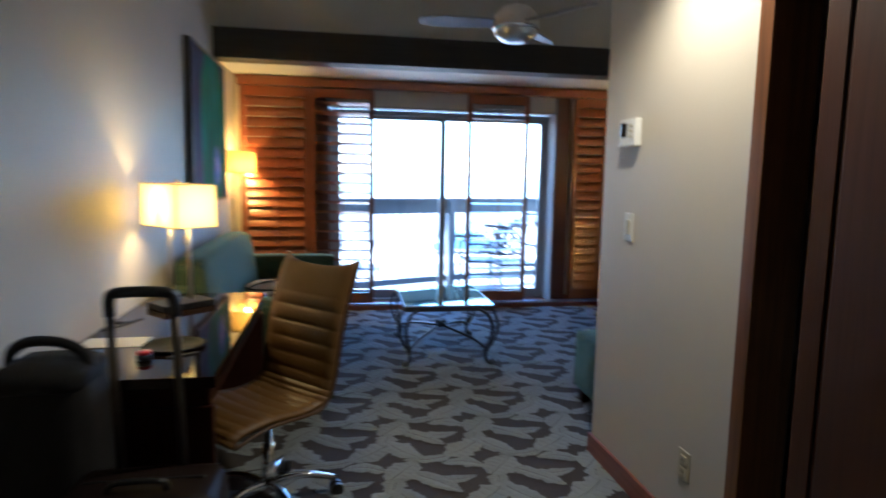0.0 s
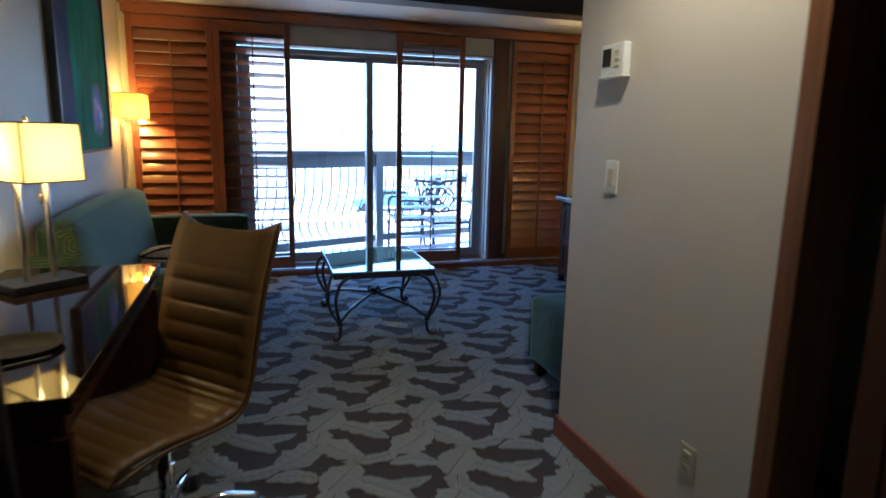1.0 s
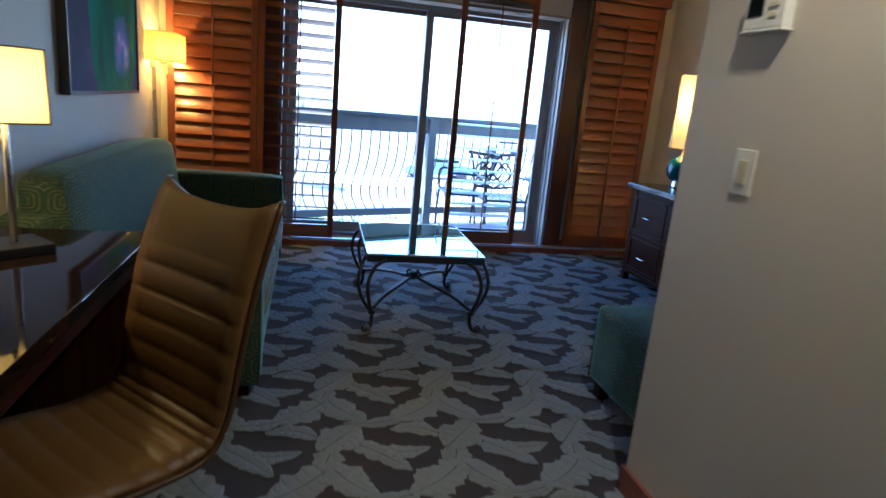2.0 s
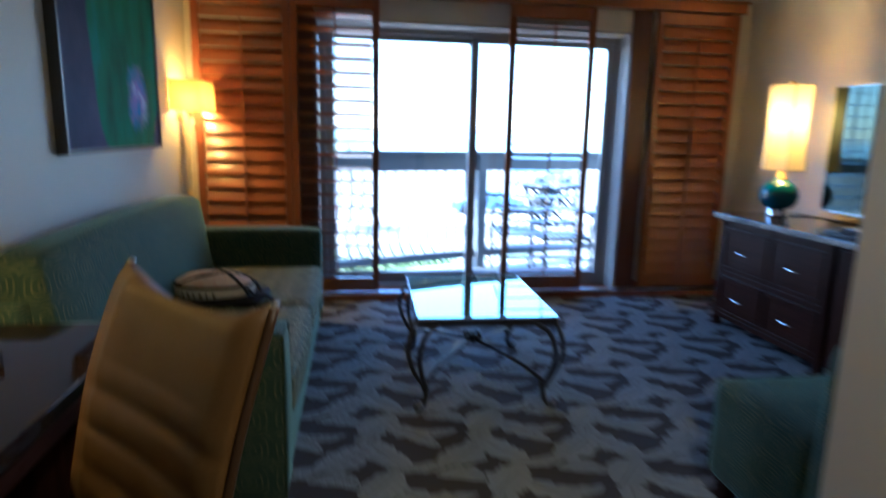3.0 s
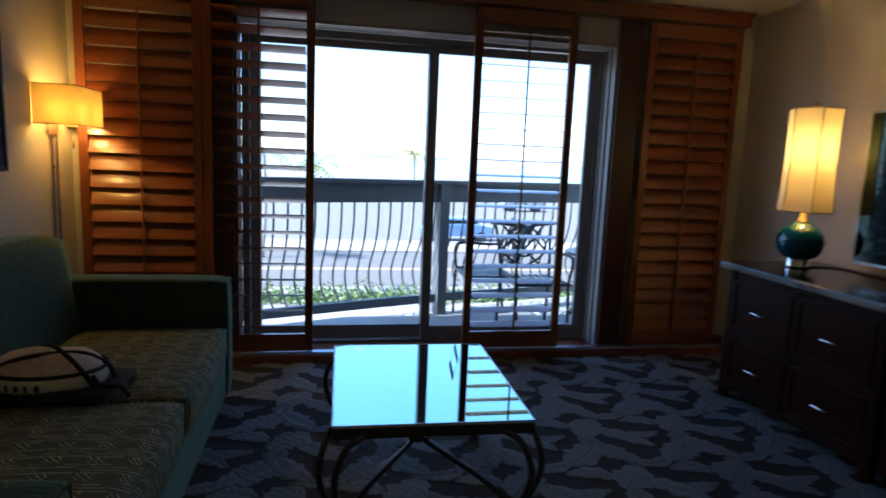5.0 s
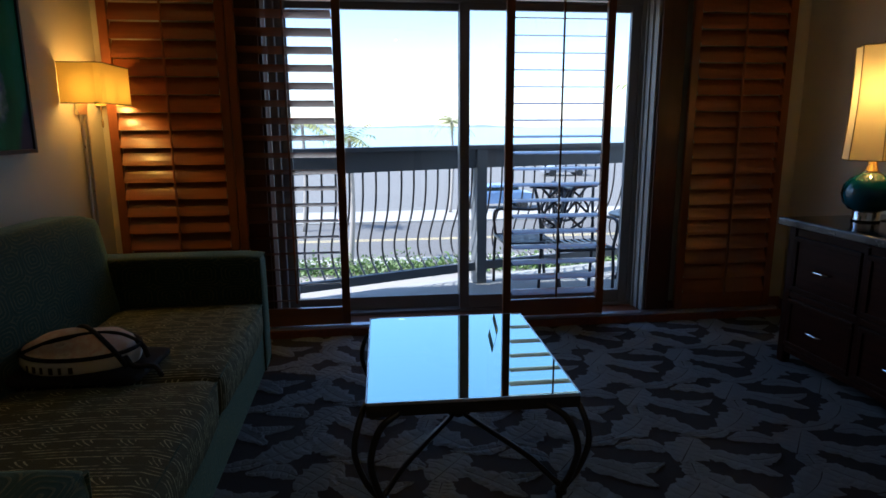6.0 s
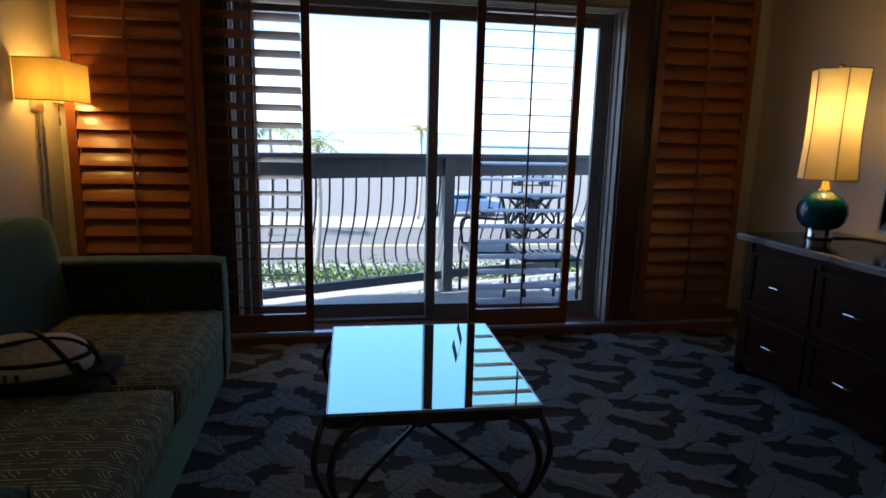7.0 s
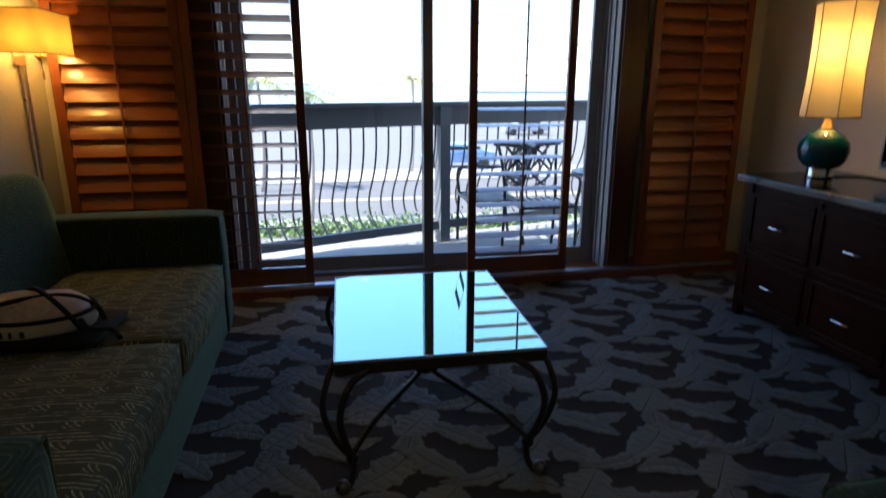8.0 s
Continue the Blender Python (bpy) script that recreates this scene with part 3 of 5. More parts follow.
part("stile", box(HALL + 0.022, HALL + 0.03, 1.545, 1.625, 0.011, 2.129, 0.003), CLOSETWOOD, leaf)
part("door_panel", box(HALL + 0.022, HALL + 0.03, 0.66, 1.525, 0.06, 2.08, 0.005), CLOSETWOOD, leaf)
structure("wall_closet", box(HALL + 0.95, HALL + 1.1, BACK, ROOMBACK - 0.12, 0, HALLTOP), WALL, "plain wall behind the closet door", "wall")

# wall fittings
t = thing("thermostat", pose(HALL, 2.70, 1.680), "white wall thermostat with a grey display", "thermostat")
body = part("body", box(-0.032, 0, -0.075, 0.075, -0.055, 0.062, 0.006), WHITE, t)
part("base_plate", box(-0.036, -0.001, -0.08, 0.08, -0.062, -0.055, 0.002), WHITE, t)
part("display", box(-0.0345, -0.031, 0.005, 0.062, -0.02, 0.045, 0.002), SCREEN, body, "dark grey display")
for z in (-0.02, 0.005, 0.03):
    part("button", box(-0.036, -0.031, -0.05, -0.02, z - 0.006, z + 0.006, 0.002), IVORY, body)
t = thing("light_switch", pose(HALL, 2.69, 1.245), "ivory wall plate with a rocker switch", "light switch")
plate = part("plate", box(-0.007, 0, -0.040, 0.040, -0.064, 0.064, 0.003), WHITE, t)
part("rocker", box(-0.013, -0.006, -0.017, 0.017, -0.034, 0.034, 0.003), IVORY, plate)
for z in (-0.05, 0.05):
    part("screw", lathe([(0.003, -0.001), (0.003, 0.001)], 10, (-0.007, 0, z)), NICKEL, plate)
t = thing("wall_outlet", pose(HALL, 2.13, 0.347), "ivory double power outlet low on the wall", "power outlet")
plate = part("plate", box(-0.006, 0, -0.038, 0.038, -0.06, 0.06, 0.003), IVORY, t)
for z in (-0.024, 0.024):
    sock = part("socket", box(-0.010, -0.005, -0.018, 0.018, z - 0.016, z + 0.016, 0.004), IVORY, plate)
    for y in (-0.007, 0.007):
        part("slot", box(-0.0108, -0.0095, y - 0.0015, y + 0.0015, z - 0.006, z + 0.006), BLACK, sock)
t = thing("downlight", pose(1.09, 2.08, HALLTOP), "small round recessed downlight in the hall ceiling", "ceiling lamp")
part("ring", lathe([(0.055, -0.012), (0.075, -0.010), (0.08, 0.0)], 24), WHITE, t)
part("lens", lathe([(0.05, -0.014), (0.052, -0.0125)], 24), glowing("warm lamp lens", (1.0, 0.8, 0.5), 4), t)


# ---- seating
def sofa():
    x1, y0, y1 = 0.072, 3.74, 6.05
    s = thing("sofa", pose(LEFT + 0.01, y0, 0), "green upholstered two-seat sofa with woven ring pattern", "sofa")
    w, d = y1 - y0, x1 - LEFT - 0.01
    part("base", box(0.04, d - 0.012, 0.05, w - 0.05, 0.07, 0.30, 0.02, 3), GREEN, s, smooth=False)
    for a in (0.0, w - 0.185):
        arm = part("arm", puff(0.03, d, a, a + 0.185, 0.065, 0.70, 0.03, 0.006, 10), GREEN, s, smooth=True)
        part("piping", tube([(d - 0.006, a + 0.012, 0.08), (d - 0.006, a + 0.012, 0.685), (d - 0.006, a + 0.173, 0.685), (d - 0.006, a + 0.173, 0.08)], 0.005, 6), GREEN, arm)
    part("back_frame", puff(0.0, 0.20, 0.03, w - 0.03, 0.07, 0.80, 0.04, 0.0, 8), GREEN, s, smooth=True)
    half = (w - 0.37) / 2
    for k in range(2):
        a = 0.185 + k * half
        c = part("seat_cushion", puff(0.30, d + 0.006, a + 0.004, a + half - 0.004, 0.29, 0.465, 0.035, 0.018, 12), SEATGREEN, s, "green patterned seat cushion, lamp warmth put into its olive tone", True)
        part("piping", tube([(d - 0.002, a + 0.02, 0.448), (d - 0.002, a + half - 0.02, 0.448)], 0.005, 6), GREEN, c)
    # one long sloping back bolster, rounded at its far end
    b = puff(0.04, 0.32, 0.12, w - 0.12, 0.40, 0.940, 0.06, 0.02, 16)
    for v in b.verts:
        t = (v.co.z - 0.40) / 0.535
        v.co.x = 0.04 + (v.co.x - 0.04) * (1.0 - 0.32 * t)
        end = max(0.0, (v.co.y - (w - 0.62)) / 0.45)
        v.co.z -= 0.015 * end * end * t
    part("back_cushion", b, GREEN, s, "green sloping back cushion", True)
    for x in (0.08, d - 0.08):
        for y in (0.08, w - 0.08):
            part("foot", box(x - 0.03, x + 0.03, y - 0.03, y + 0.03, 0, 0.07, 0.004), ESPRESSO_UP, s)


sofa()


def armchair():
    s = thing("armchair", pose(1.652, 3.015, 0), "green patterned low upholstered armchair against the wall", "armchair")
    w = 0.69
    part("seat", puff(0, w, 0.24, 0.765, 0.085, 0.475, 0.035, 0.010, 12), GREEN, s, smooth=True)
    b = puff(0.0, w, 0.0, 0.28, 0.085, 0.80, 0.05, 0.012, 10)
    for v in b.verts:
        v.co.y -= 0.05 * max(0, v.co.z - 0.4)
    part("backrest", b, GREEN, s, smooth=True)
    part("piping", tube([(0.012, 0.765, 0.09), (0.012, 0.757, 0.462), (w - 0.012, 0.757, 0.462), (w - 0.012, 0.765, 0.09)], 0.005, 6), GREEN, s)
    for x in (0.06, w - 0.06):
        for y in (0.06, 0.70):
            part("foot", box(x - 0.03, x + 0.03, y - 0.03, y + 0.03, 0, 0.09, 0.004), ESPRESSO_UP, s)


armchair()


# ---- coffee table: glass top in an iron frame on scrolled legs
def coffee_table():
    w, l, h = 0.684, 0.862, 0.476
    t = thing("coffee_table", pose(0.607, 4.575, 0, 0, 0, -1.3), "square glass coffee table on scrolled dark iron legs", "coffee table")
    f = box(-0.008, w + 0.008, -0.008, 0.018, h - 0.045, h - 0.004, 0.002)
    box(-0.008, w + 0.008, l - 0.018, l + 0.008, h - 0.045, h - 0.004, 0.002, bm=f)
    box(-0.008, 0.018, 0.018, l - 0.018, h - 0.045, h - 0.004, 0.002, bm=f)
    box(w - 0.018, w + 0.008, 0.018, l - 0.018, h - 0.045, h - 0.004, 0.002, bm=f)
    part("frame", f, IRON, t)
    part("tabletop", box(-0.006, w + 0.006, -0.006, l + 0.006, h - 0.0035, h + 0.004, 0.002), TABLEGLASS, t, "dark reflecting glass top")
    rim = box(-0.008, w + 0.008, -0.0095, -0.0062, h - 0.006, h + 0.005, 0.001)
    box(-0.008, w + 0.008, l + 0.0062, l + 0.0095, h - 0.006, h + 0.005, 0.001, bm=rim)
    box(-0.0095, -0.0062, -0.0061, l + 0.0061, h - 0.0039, h + 0.005, 0.001, bm=rim)
    box(w + 0.0062, w + 0.0095, -0.0061, l + 0.0061, h - 0.0039, h + 0.005, 0.001, bm=rim)
    part("rim", rim, STEEL, t, "thin bright metal rim")
    cx, cy = w / 2, l / 2
    for sx, sy in ((0, 0), (1, 0), (0, 1), (1, 1)):
        ox, oy = (w if sx else 0), (l if sy else 0)
        ix, iy = (-1 if sx else 1), (-1 if sy else 1)
        # two bars bow outward from the frame's corner and meet above the scroll foot
        def at(u, v, z):
            return (ox + ix * u, oy + iy * v, z)
        one = tube(arc([at(0.105, 0.0, h - 0.03), at(0.038, -0.022, h - 0.075), at(0.004, -0.040, h - 0.17), at(0.016, -0.016, 0.20), at(0.040, 0.020, 0.105), at(0.036, 0.014, 0.040), at(0.012, -0.008, 0.012), at(-0.010, -0.028, 0.03), at(0.002, -0.018, 0.050)], 5), 0.0120, 8)
        leg = part("leg", one, IRON, t, smooth=True)
        part("leg_bar", tube(arc([at(0.0, 0.105, h - 0.03), at(-0.030, 0.045, h - 0.075), at(-0.050, 0.010, h - 0.17), at(-0.020, 0.012, 0.20), at(0.034, 0.020, 0.115)], 5), 0.0110, 8), IRON, leg, smooth=True)
        part("ball", lathe([(0.002, -0.027), (0.019, -0.019), (0.027, 0), (0.019, 0.019), (0.002, 0.027)], 14, at(0.002, -0.018, 0.030)), IRONBALL, leg, "worn iron scroll end", True)
        part("collar", lathe([(0.012, -0.014), (0.021, -0.009), (0.021, 0.009), (0.012, 0.014)], 12, at(0.038, 0.019, 0.115)), IRON, leg)
        part("stretcher", tube(arc([at(0.040, 0.022, 0.13), at(0.12, 0.14, 0.172), at(0.22, 0.27, 0.198), (cx - ix * 0.04, cy - iy * 0.045, 0.213), (cx - ix * 0.012, cy - iy * 0.012, 0.231)], 5), 0.0105, 8), IRON, t, smooth=True)
    knot = lathe([(0.006, -0.03), (0.026, -0.018), (0.03, 0), (0.026, 0.018), (0.006, 0.03)], 12, (cx, cy, 0.225))
    for a in range(4):
        d = Vector((math.cos(a * math.pi / 2 + 0.8), math.sin(a * math.pi / 2 + 0.8), 0)) * 0.04
        tube(arc([(cx, cy, 0.225), (cx + d.x, cy + d.y, 0.257), (cx + 1.4 * d.x, cy + 1.4 * d.y, 0.235), (cx + d.x, cy + d.y, 0.217)], 4), 0.006, 6, knot)
    part("knot", knot, IRON, t)


coffee_table()
t = thing("tent_card", pose(1.136, 5.176, 0.481, 0, 0, 74), "small folded paper card standing on the glass table", "card")
for s in (-1, 1):
    b = bmesh.new()
    vs = [b.verts.new(v) for v in ((-0.045, s * 0.018, 0.0), (0.045, s * 0.018, 0.0), (0.045, 0, 0.075), (-0.045, 0, 0.075))]
    b.faces.new(vs)
    bmesh.ops.solidify(b, geom=b.faces[:], thickness=0.0012)
    part("leaf", b, PAPER, t)


# ---- dresser, television and what stands on it
def drawer_unit():
    u = thing("dresser", pose(2.958, 4.77, 0), "espresso stained wooden dresser with four drawers", "dresser")
    d, w, h = 0.60, 1.07, 0.798
    part("body", box(0.012, d, 0.0, w, 0.085, h, 0.004), ESPRESSO, u)
    for y in (0.0, w - 0.05):
        for x in (0.0, d - 0.05):
            part("leg", box(x, x + 0.05, y, y + 0.05, 0, h - 0.001, 0.005), ESPRESSO_UP, u)
    part("apron", box(0.004, 0.03, 0.05, w - 0.05, 0.07, 0.105, 0.004), ESPRESSO, u)
    part("divider", box(0.002, 0.02, w / 2 - 0.014, w / 2 + 0.014, 0.105, h - 0.03, 0.003), ESPRESSO_UP, u)
    part("divider", box(0.002, 0.02, 0.05, w - 0.05, 0.393, 0.423, 0.003), ESPRESSO, u)
    for y0, y1 in ((0.055, w / 2 - 0.018), (w / 2 + 0.018, w - 0.055)):
        for z0, z1 in ((0.112, 0.386), (0.432, 0.738)):
            dr = part("drawer", box(0.004, 0.0165, y0, y1, z0, z1, 0.002), ESPRESSO, u)
            f = box(-0.006, 0.0035, y0, y1, z1 - 0.026, z1, 0.004)
            box(-0.006, 0.0035, y0, y1, z0, z0 + 0.026, 0.004, bm=f)
            box(-0.005, 0.0035, y0, y0 + 0.026, z0 + 0.0262, z1 - 0.0262, 0.004, bm=f)
            box(-0.005, 0.0035, y1 - 0.026, y1, z0 + 0.0262, z1 - 0.0262, 0.004, bm=f)
            part("moulding", f, ESPRESSO_UP, dr)
            cy, cz = (y0 + y1) / 2, (z0 + z1) / 2 - 0.006
            g = tube(arc([(0.003, cy - 0.05, cz), (-0.028, cy - 0.042, cz), (-0.032, cy, cz + 0.002), (-0.028, cy + 0.042, cz), (0.003, cy + 0.05, cz)], 4), 0.0055, 8)
            part("handle", g, CHROME, dr, "bright chrome bow handle", True)


drawer_unit()
u = thing("cabinet", pose(2.978, 3.57, 0), "espresso stained cabinet with a tall door beside the drawers", "cabinet")
part("body", box(0.012, 0.58, 0, 1.195, 0.07, 0.798, 0.004), ESPRESSO, u)
part("plinth", box(0.04, 0.56, 0.02, 1.175, 0, 0.069), ESPRESSO, u)
for y0, y1, hy in ((0.02, 0.59, 0.53), (0.605, 1.175, 0.665)):
    dr = part("door", box(-0.006, 0.0115, y0, y1, 0.085, 0.765, 0.004), ESPRESSO_UP, u)
    part("panel", box(-0.010, -0.0065, y0 + 0.06, y1 - 0.06, 0.145, 0.705, 0.0015), ESPRESSO_UP, dr)
    part("handle", tube(arc([(-0.01, hy, 0.55), (-0.034, hy, 0.56), (-0.036, hy, 0.61), (-0.034, hy, 0.66), (-0.01, hy, 0.67)], 4), 0.0055, 8), CHROME, dr, "bright chrome bow handle", True)
wt = thing("worktop", pose(2.900, 3.55, 0.799), "dark polished stone worktop on the dresser", "worktop")
part("slab", box(0.014, RIGHT - 0.017 - 2.900, 0, 2.301, 0, 0.036, 0.004), STONE, wt)
part("front_edge", box(0.0, 0.0135, 0, 2.315, -0.004, 0.0355, 0.006), STONE, wt)
part("side_edge", box(0.014, RIGHT - 0.017 - 2.900, 2.3015, 2.315, -0.004, 0.0355, 0.006), STONE, wt)

t = thing("television", pose(3.437, 4.683, 0.835, 0, 0, 3.0), "large flat black television standing on the dresser", "television")
case = part("case", box(0.0, 0.045, -0.755, 0.755, 0.066, 0.874, 0.006), BLACK, t)
part("screen", box(-0.003, 0.0, -0.745, 0.745, 0.080, 0.864), SCREEN, case)
b = box(-0.005, 0.0, -0.755, 0.755, 0.864, 0.875, 0.001)
box(-0.005, 0.0, -0.755, 0.755, 0.066, 0.079, 0.001, bm=b)
box(-0.005, 0.0, -0.757, -0.746, 0.079, 0.864, 0.001, bm=b)
box(-0.005, 0.0, 0.746, 0.757, 0.079, 0.864, 0.001, bm=b)
part("bezel", b, metal("dull bezel metal", (0.34, 0.35, 0.36), 0.3), case, "thin silver bezel")
part("stand", box(-0.06, 0.07, -0.25, 0.25, 0, 0.014, 0.005), BLACK, t)
part("neck", box(0.01, 0.04, -0.06, 0.06, 0.014, 0.08, 0.004), BLACK, t)


def ring_shade(r0, r1, z0, z1, sides, waist, turn=0.0, steps=9):
    """A flared shade with flat panels, open above and below."""
    b = bmesh.new()
    rings = []
    for k in range(steps + 1):
        u = k / steps
        r = r0 + (r1 - r0) * u - waist * math.sin(math.pi * u)
        rings.append([b.verts.new((r * math.cos(a), r * math.sin(a), z0 + (z1 - z0) * u)) for a in [turn + 2 * math.pi * i / sides for i in range(sides)]])
    for p, q in zip(rings, rings[1:]):
        for i in range(sides):
            b.faces.new((p[i], p[(i + 1) % sides], q[(i + 1) % sides], q[i]))
    bars = [[v.co.copy() for v in col] for col in zip(*rings)]
    return b, bars


def dresser_lamp():
    t = thing("table_lamp", pose(3.247, 5.655, 0.835), "tall lamp with teal ceramic globe and glowing cream shade", "table lamp")
    part("foot", lathe([(0.066, 0), (0.068, 0.012), (0.064, 0.02), (0.066, 0.05), (0.055, 0.062)], 28), CHROME, t, "mirror chrome foot", True)
    globe = [(0.05, 0.050), (0.088, 0.064), (0.115, 0.098), (0.126, 0.145), (0.118, 0.190), (0.090, 0.226), (0.054, 0.248), (0.042, 0.258)]
    part("globe", lathe(globe, 36), TEAL, t, "teal glazed globe", True)
    part("neck", lathe([(0.044, 0.256), (0.030, 0.270), (0.022, 0.300), (0.018, 0.345), (0.012, 0.36), (0.012, 0.52)], 20), BRASS, t, smooth=True)
    b, bars = ring_shade(0.145, 0.138, 0.322, 0.893, 6, 0.010, radians(3))
    sh = part("shade", b, SHADE, t, "glowing cream cloth shade")
    for c in bars:
        part("binding", tube([v * 1.0 + Vector((v.x, v.y, 0)).normalized() * 0.003 for v in c], 0.0028, 6), SEAM, sh)
    for i in (0, -1):
        loop = [c[i] for c in bars]
        part("binding", tube(loop + [loop[0]], 0.003, 6), SEAM, sh)
    part("finial", lathe([(0.003, 0.880), (0.006, 0.895), (0.016, 0.903), (0.018, 0.912), (0.010, 0.922), (0.002, 0.926)], 14), BRASS, t, smooth=True)
    cross = tube([bars[0][-1], bars[3][-1]], 0.003, 6)
    tube([bars[1][-1], bars[4][-1]], 0.003, 6, cross)
    part("spider", cross, BRASS, t)
    part("stem", tube([(0, 0, 0.51), (0, 0, 0.885)], 0.004, 6), BRASS, t)


dresser_lamp()
tagged(solid("lamp_cord", tube(arc([(3.33, 5.64, 0.839), (3.46, 5.62, 0.839), (3.49, 5.50, 0.839), (3.46, 5.35, 0.839), (3.50, 5.20, 0.839)], 6), 0.004, 6), BLACK), "black cord lying on the dresser top", "cord")
t = thing("remote_tray", pose(3.10, 4.72, 0.835, 0, 0, 4), "flat black tray on the dresser top", "tray")
part("base", box(-0.10, 0.10, -0.30, 0.16, 0, 0.012, 0.004), BLACK, t)
part("rim", (lambda b: (box(-0.104, -0.096, -0.304, 0.164, 0, 0.02, 0.002, bm=b), box(0.096, 0.104, -0.304, 0.164, 0, 0.02, 0.002, bm=b), b)[-1])(bmesh.new()), BLACK, t)
t = thing("desk_phone", pose(3.11, 4.79, 0.847, 0, 0, 8), "black telephone with grey keys on the dresser", "telephone")
body = part("body", box(-0.08, 0.08, -0.10, 0.06, 0, 0.028, 0.008), BLACK, t)
for i in range(3):
    for j in range(4):
        part("key", box(-0.06 + i * 0.026, -0.042 + i * 0.026, -0.075 + j * 0.032, -0.055 + j * 0.032, 0.0282, 0.032, 0.001), NICKEL, body)
for x, y in ((3.11, 4.60), (3.15, 4.51)):
    t = thing("cordless_handset", pose(x, y, 0.847, 0, 0, 12), "black cordless handset standing upright in its cradle", "telephone", "handsets on the dresser")
    part("cradle", lathe([(0.05, 0.0), (0.052, 0.012), (0.040, 0.032), (0.034, 0.036)], 22), BLACK, t, smooth=True)
    body = part("body", puff(-0.014, 0.014, -0.028, 0.028, 0.02, 0.225, 0.012, 0.002, 6), BLACK, t, smooth=True)
    part("keypad", box(-0.0175, -0.0150, -0.016, 0.016, 0.07, 0.12, 0.001), shiny("dark grey keypad", (0.09, 0.09, 0.09), 0.4), body)
b = bmesh.new()
bmesh.ops.create_icosphere(b, subdivisions=3, radius=0.045)
for v in b.verts:
    v.co += 0.022 * noise.noise_vector(v.co * 45)
    v.co.z = max(0.0, v.co.z + 0.04)
    v.co += Vector((2.99, 4.20, 0.836))
tagged(solid("tissue", b, PAPER), "crumpled white tissue on the dresser", "tissue")


# ---- wall lamp over the sofa's far end
def wall_lamp():
    t = thing("wall_lamp", pose(LEFT, 6.395, 1.573), "wall lamp with glowing yellow box shade by the shutter", "wall lamp")
    x0, x1, y0, y1, z0, z1 = 0.002, 0.215, -0.20, 0.22, -0.105, 0.100
    pts = [(x0, y0), (x1 - 0.035, y0), (x1 - 0.01, y0 + 0.012), (x1, y0 + 0.04), (x1, y1 - 0.04), (x1 - 0.01, y1 - 0.012), (x1 - 0.035, y1), (x0, y1)]
    b = bmesh.new()
    low = [b.verts.new((x, y, z0)) for x, y in pts]
    top = [b.verts.new((x, y, z1)) for x, y in pts]
    for k in range(7):
        b.faces.new((low[k], low[k + 1], top[k + 1], top[k]))
    sh = part("shade", b, SHADE_Y, t, "glowing yellow cloth shade")
    for z in (z0, z1):
        part("hem", tube([(x, y, z) for x, y in pts], 0.003, 6), SEAM, sh)
    part("wall_plate", box(0, 0.018, -0.05, 0.07, -0.16, 0.05, 0.004), NICKEL, t)
    part("arm", tube([(0.01, 0.0, -0.02), (0.09, 0.0, -0.02)], 0.008, 8), NICKEL, t)
    part("finial", tube([(0.09, 0.0, -0.02), (0.09, 0.0, 0.125)], 0.005, 8), NICKEL, t)
    for y in (-0.10, 0.10):
        part("socket", lathe([(0.014, -0.05), (0.014, -0.03)], 14, (0.09, y, -0.025)), NICKEL, t)
    part("socket_bar", tube([(0.09, -0.10, -0.065), (0.09, 0.0, -0.03), (0.09, 0.10, -0.065)], 0.005, 6), NICKEL, t)
    for y in (-0.005, 0.05):
        part("cord_cover", tube([(0.012, y, -0.16), (0.012, y, -1.40)], 0.009, 8), NICKEL, t)
    part("pull_chain", tube([(0.11, 0.02, -0.04), (0.11, 0.02, -0.19)], 0.002, 6), BRASS, t)
    part("pull_knob", lathe([(0.003, 0), (0.006, -0.01), (0.006, -0.04), (0.002, -0.046)], 10, (0.11, 0.02, -0.185)), BRASS, t)


wall_lamp()

# ---- painting
p = thing("painting", pose(LEFT, 4.555, 1.230), "large abstract green and blue painting in a dark frame", "painting")
W, H = 1.27, 1.16
f = box(0, 0.05, 0, 0.018, 0, H, 0.003)
box(0, 0.05, W - 0.018, W, 0, H, 0.003, bm=f)
box(0, 0.05, 0.018, W - 0.018, 0, 0.018, 0.003, bm=f)
box(0, 0.05, 0.018, W - 0.018, H - 0.018, H, 0.003, bm=f)
part("frame", f, IRON, p)
part("canvas", box(0.004, 0.04, 0.019, W - 0.019, 0.019, H - 0.019), ART, p)

# ---- desk and what stands on it
k = thing("desk", pose(LEFT, 2.12, 0.02), "long glossy dark wooden writing desk along the wall", "desk")
part("desktop", box(0.018, 0.622, 0, 1.50, 0.725, 0.765, 0.004), DESKTOP, k)
part("apron", box(0.03, 0.597, 0.03, 1.47, 0.655, 0.724, 0.004), ESPRESSO, k)
part("end_panel", box(0.02, 0.607, 0.02, 0.06, -0.02, 0.654, 0.004), ESPRESSO_UP, k)
part("end_panel", box(0.02, 0.607, 1.44, 1.48, -0.02, 0.654, 0.004), ESPRESSO_UP, k)
part("back_panel", box(0.02, 0.04, 0.06, 1.44, 0.2, 0.654), ESPRESSO, k)


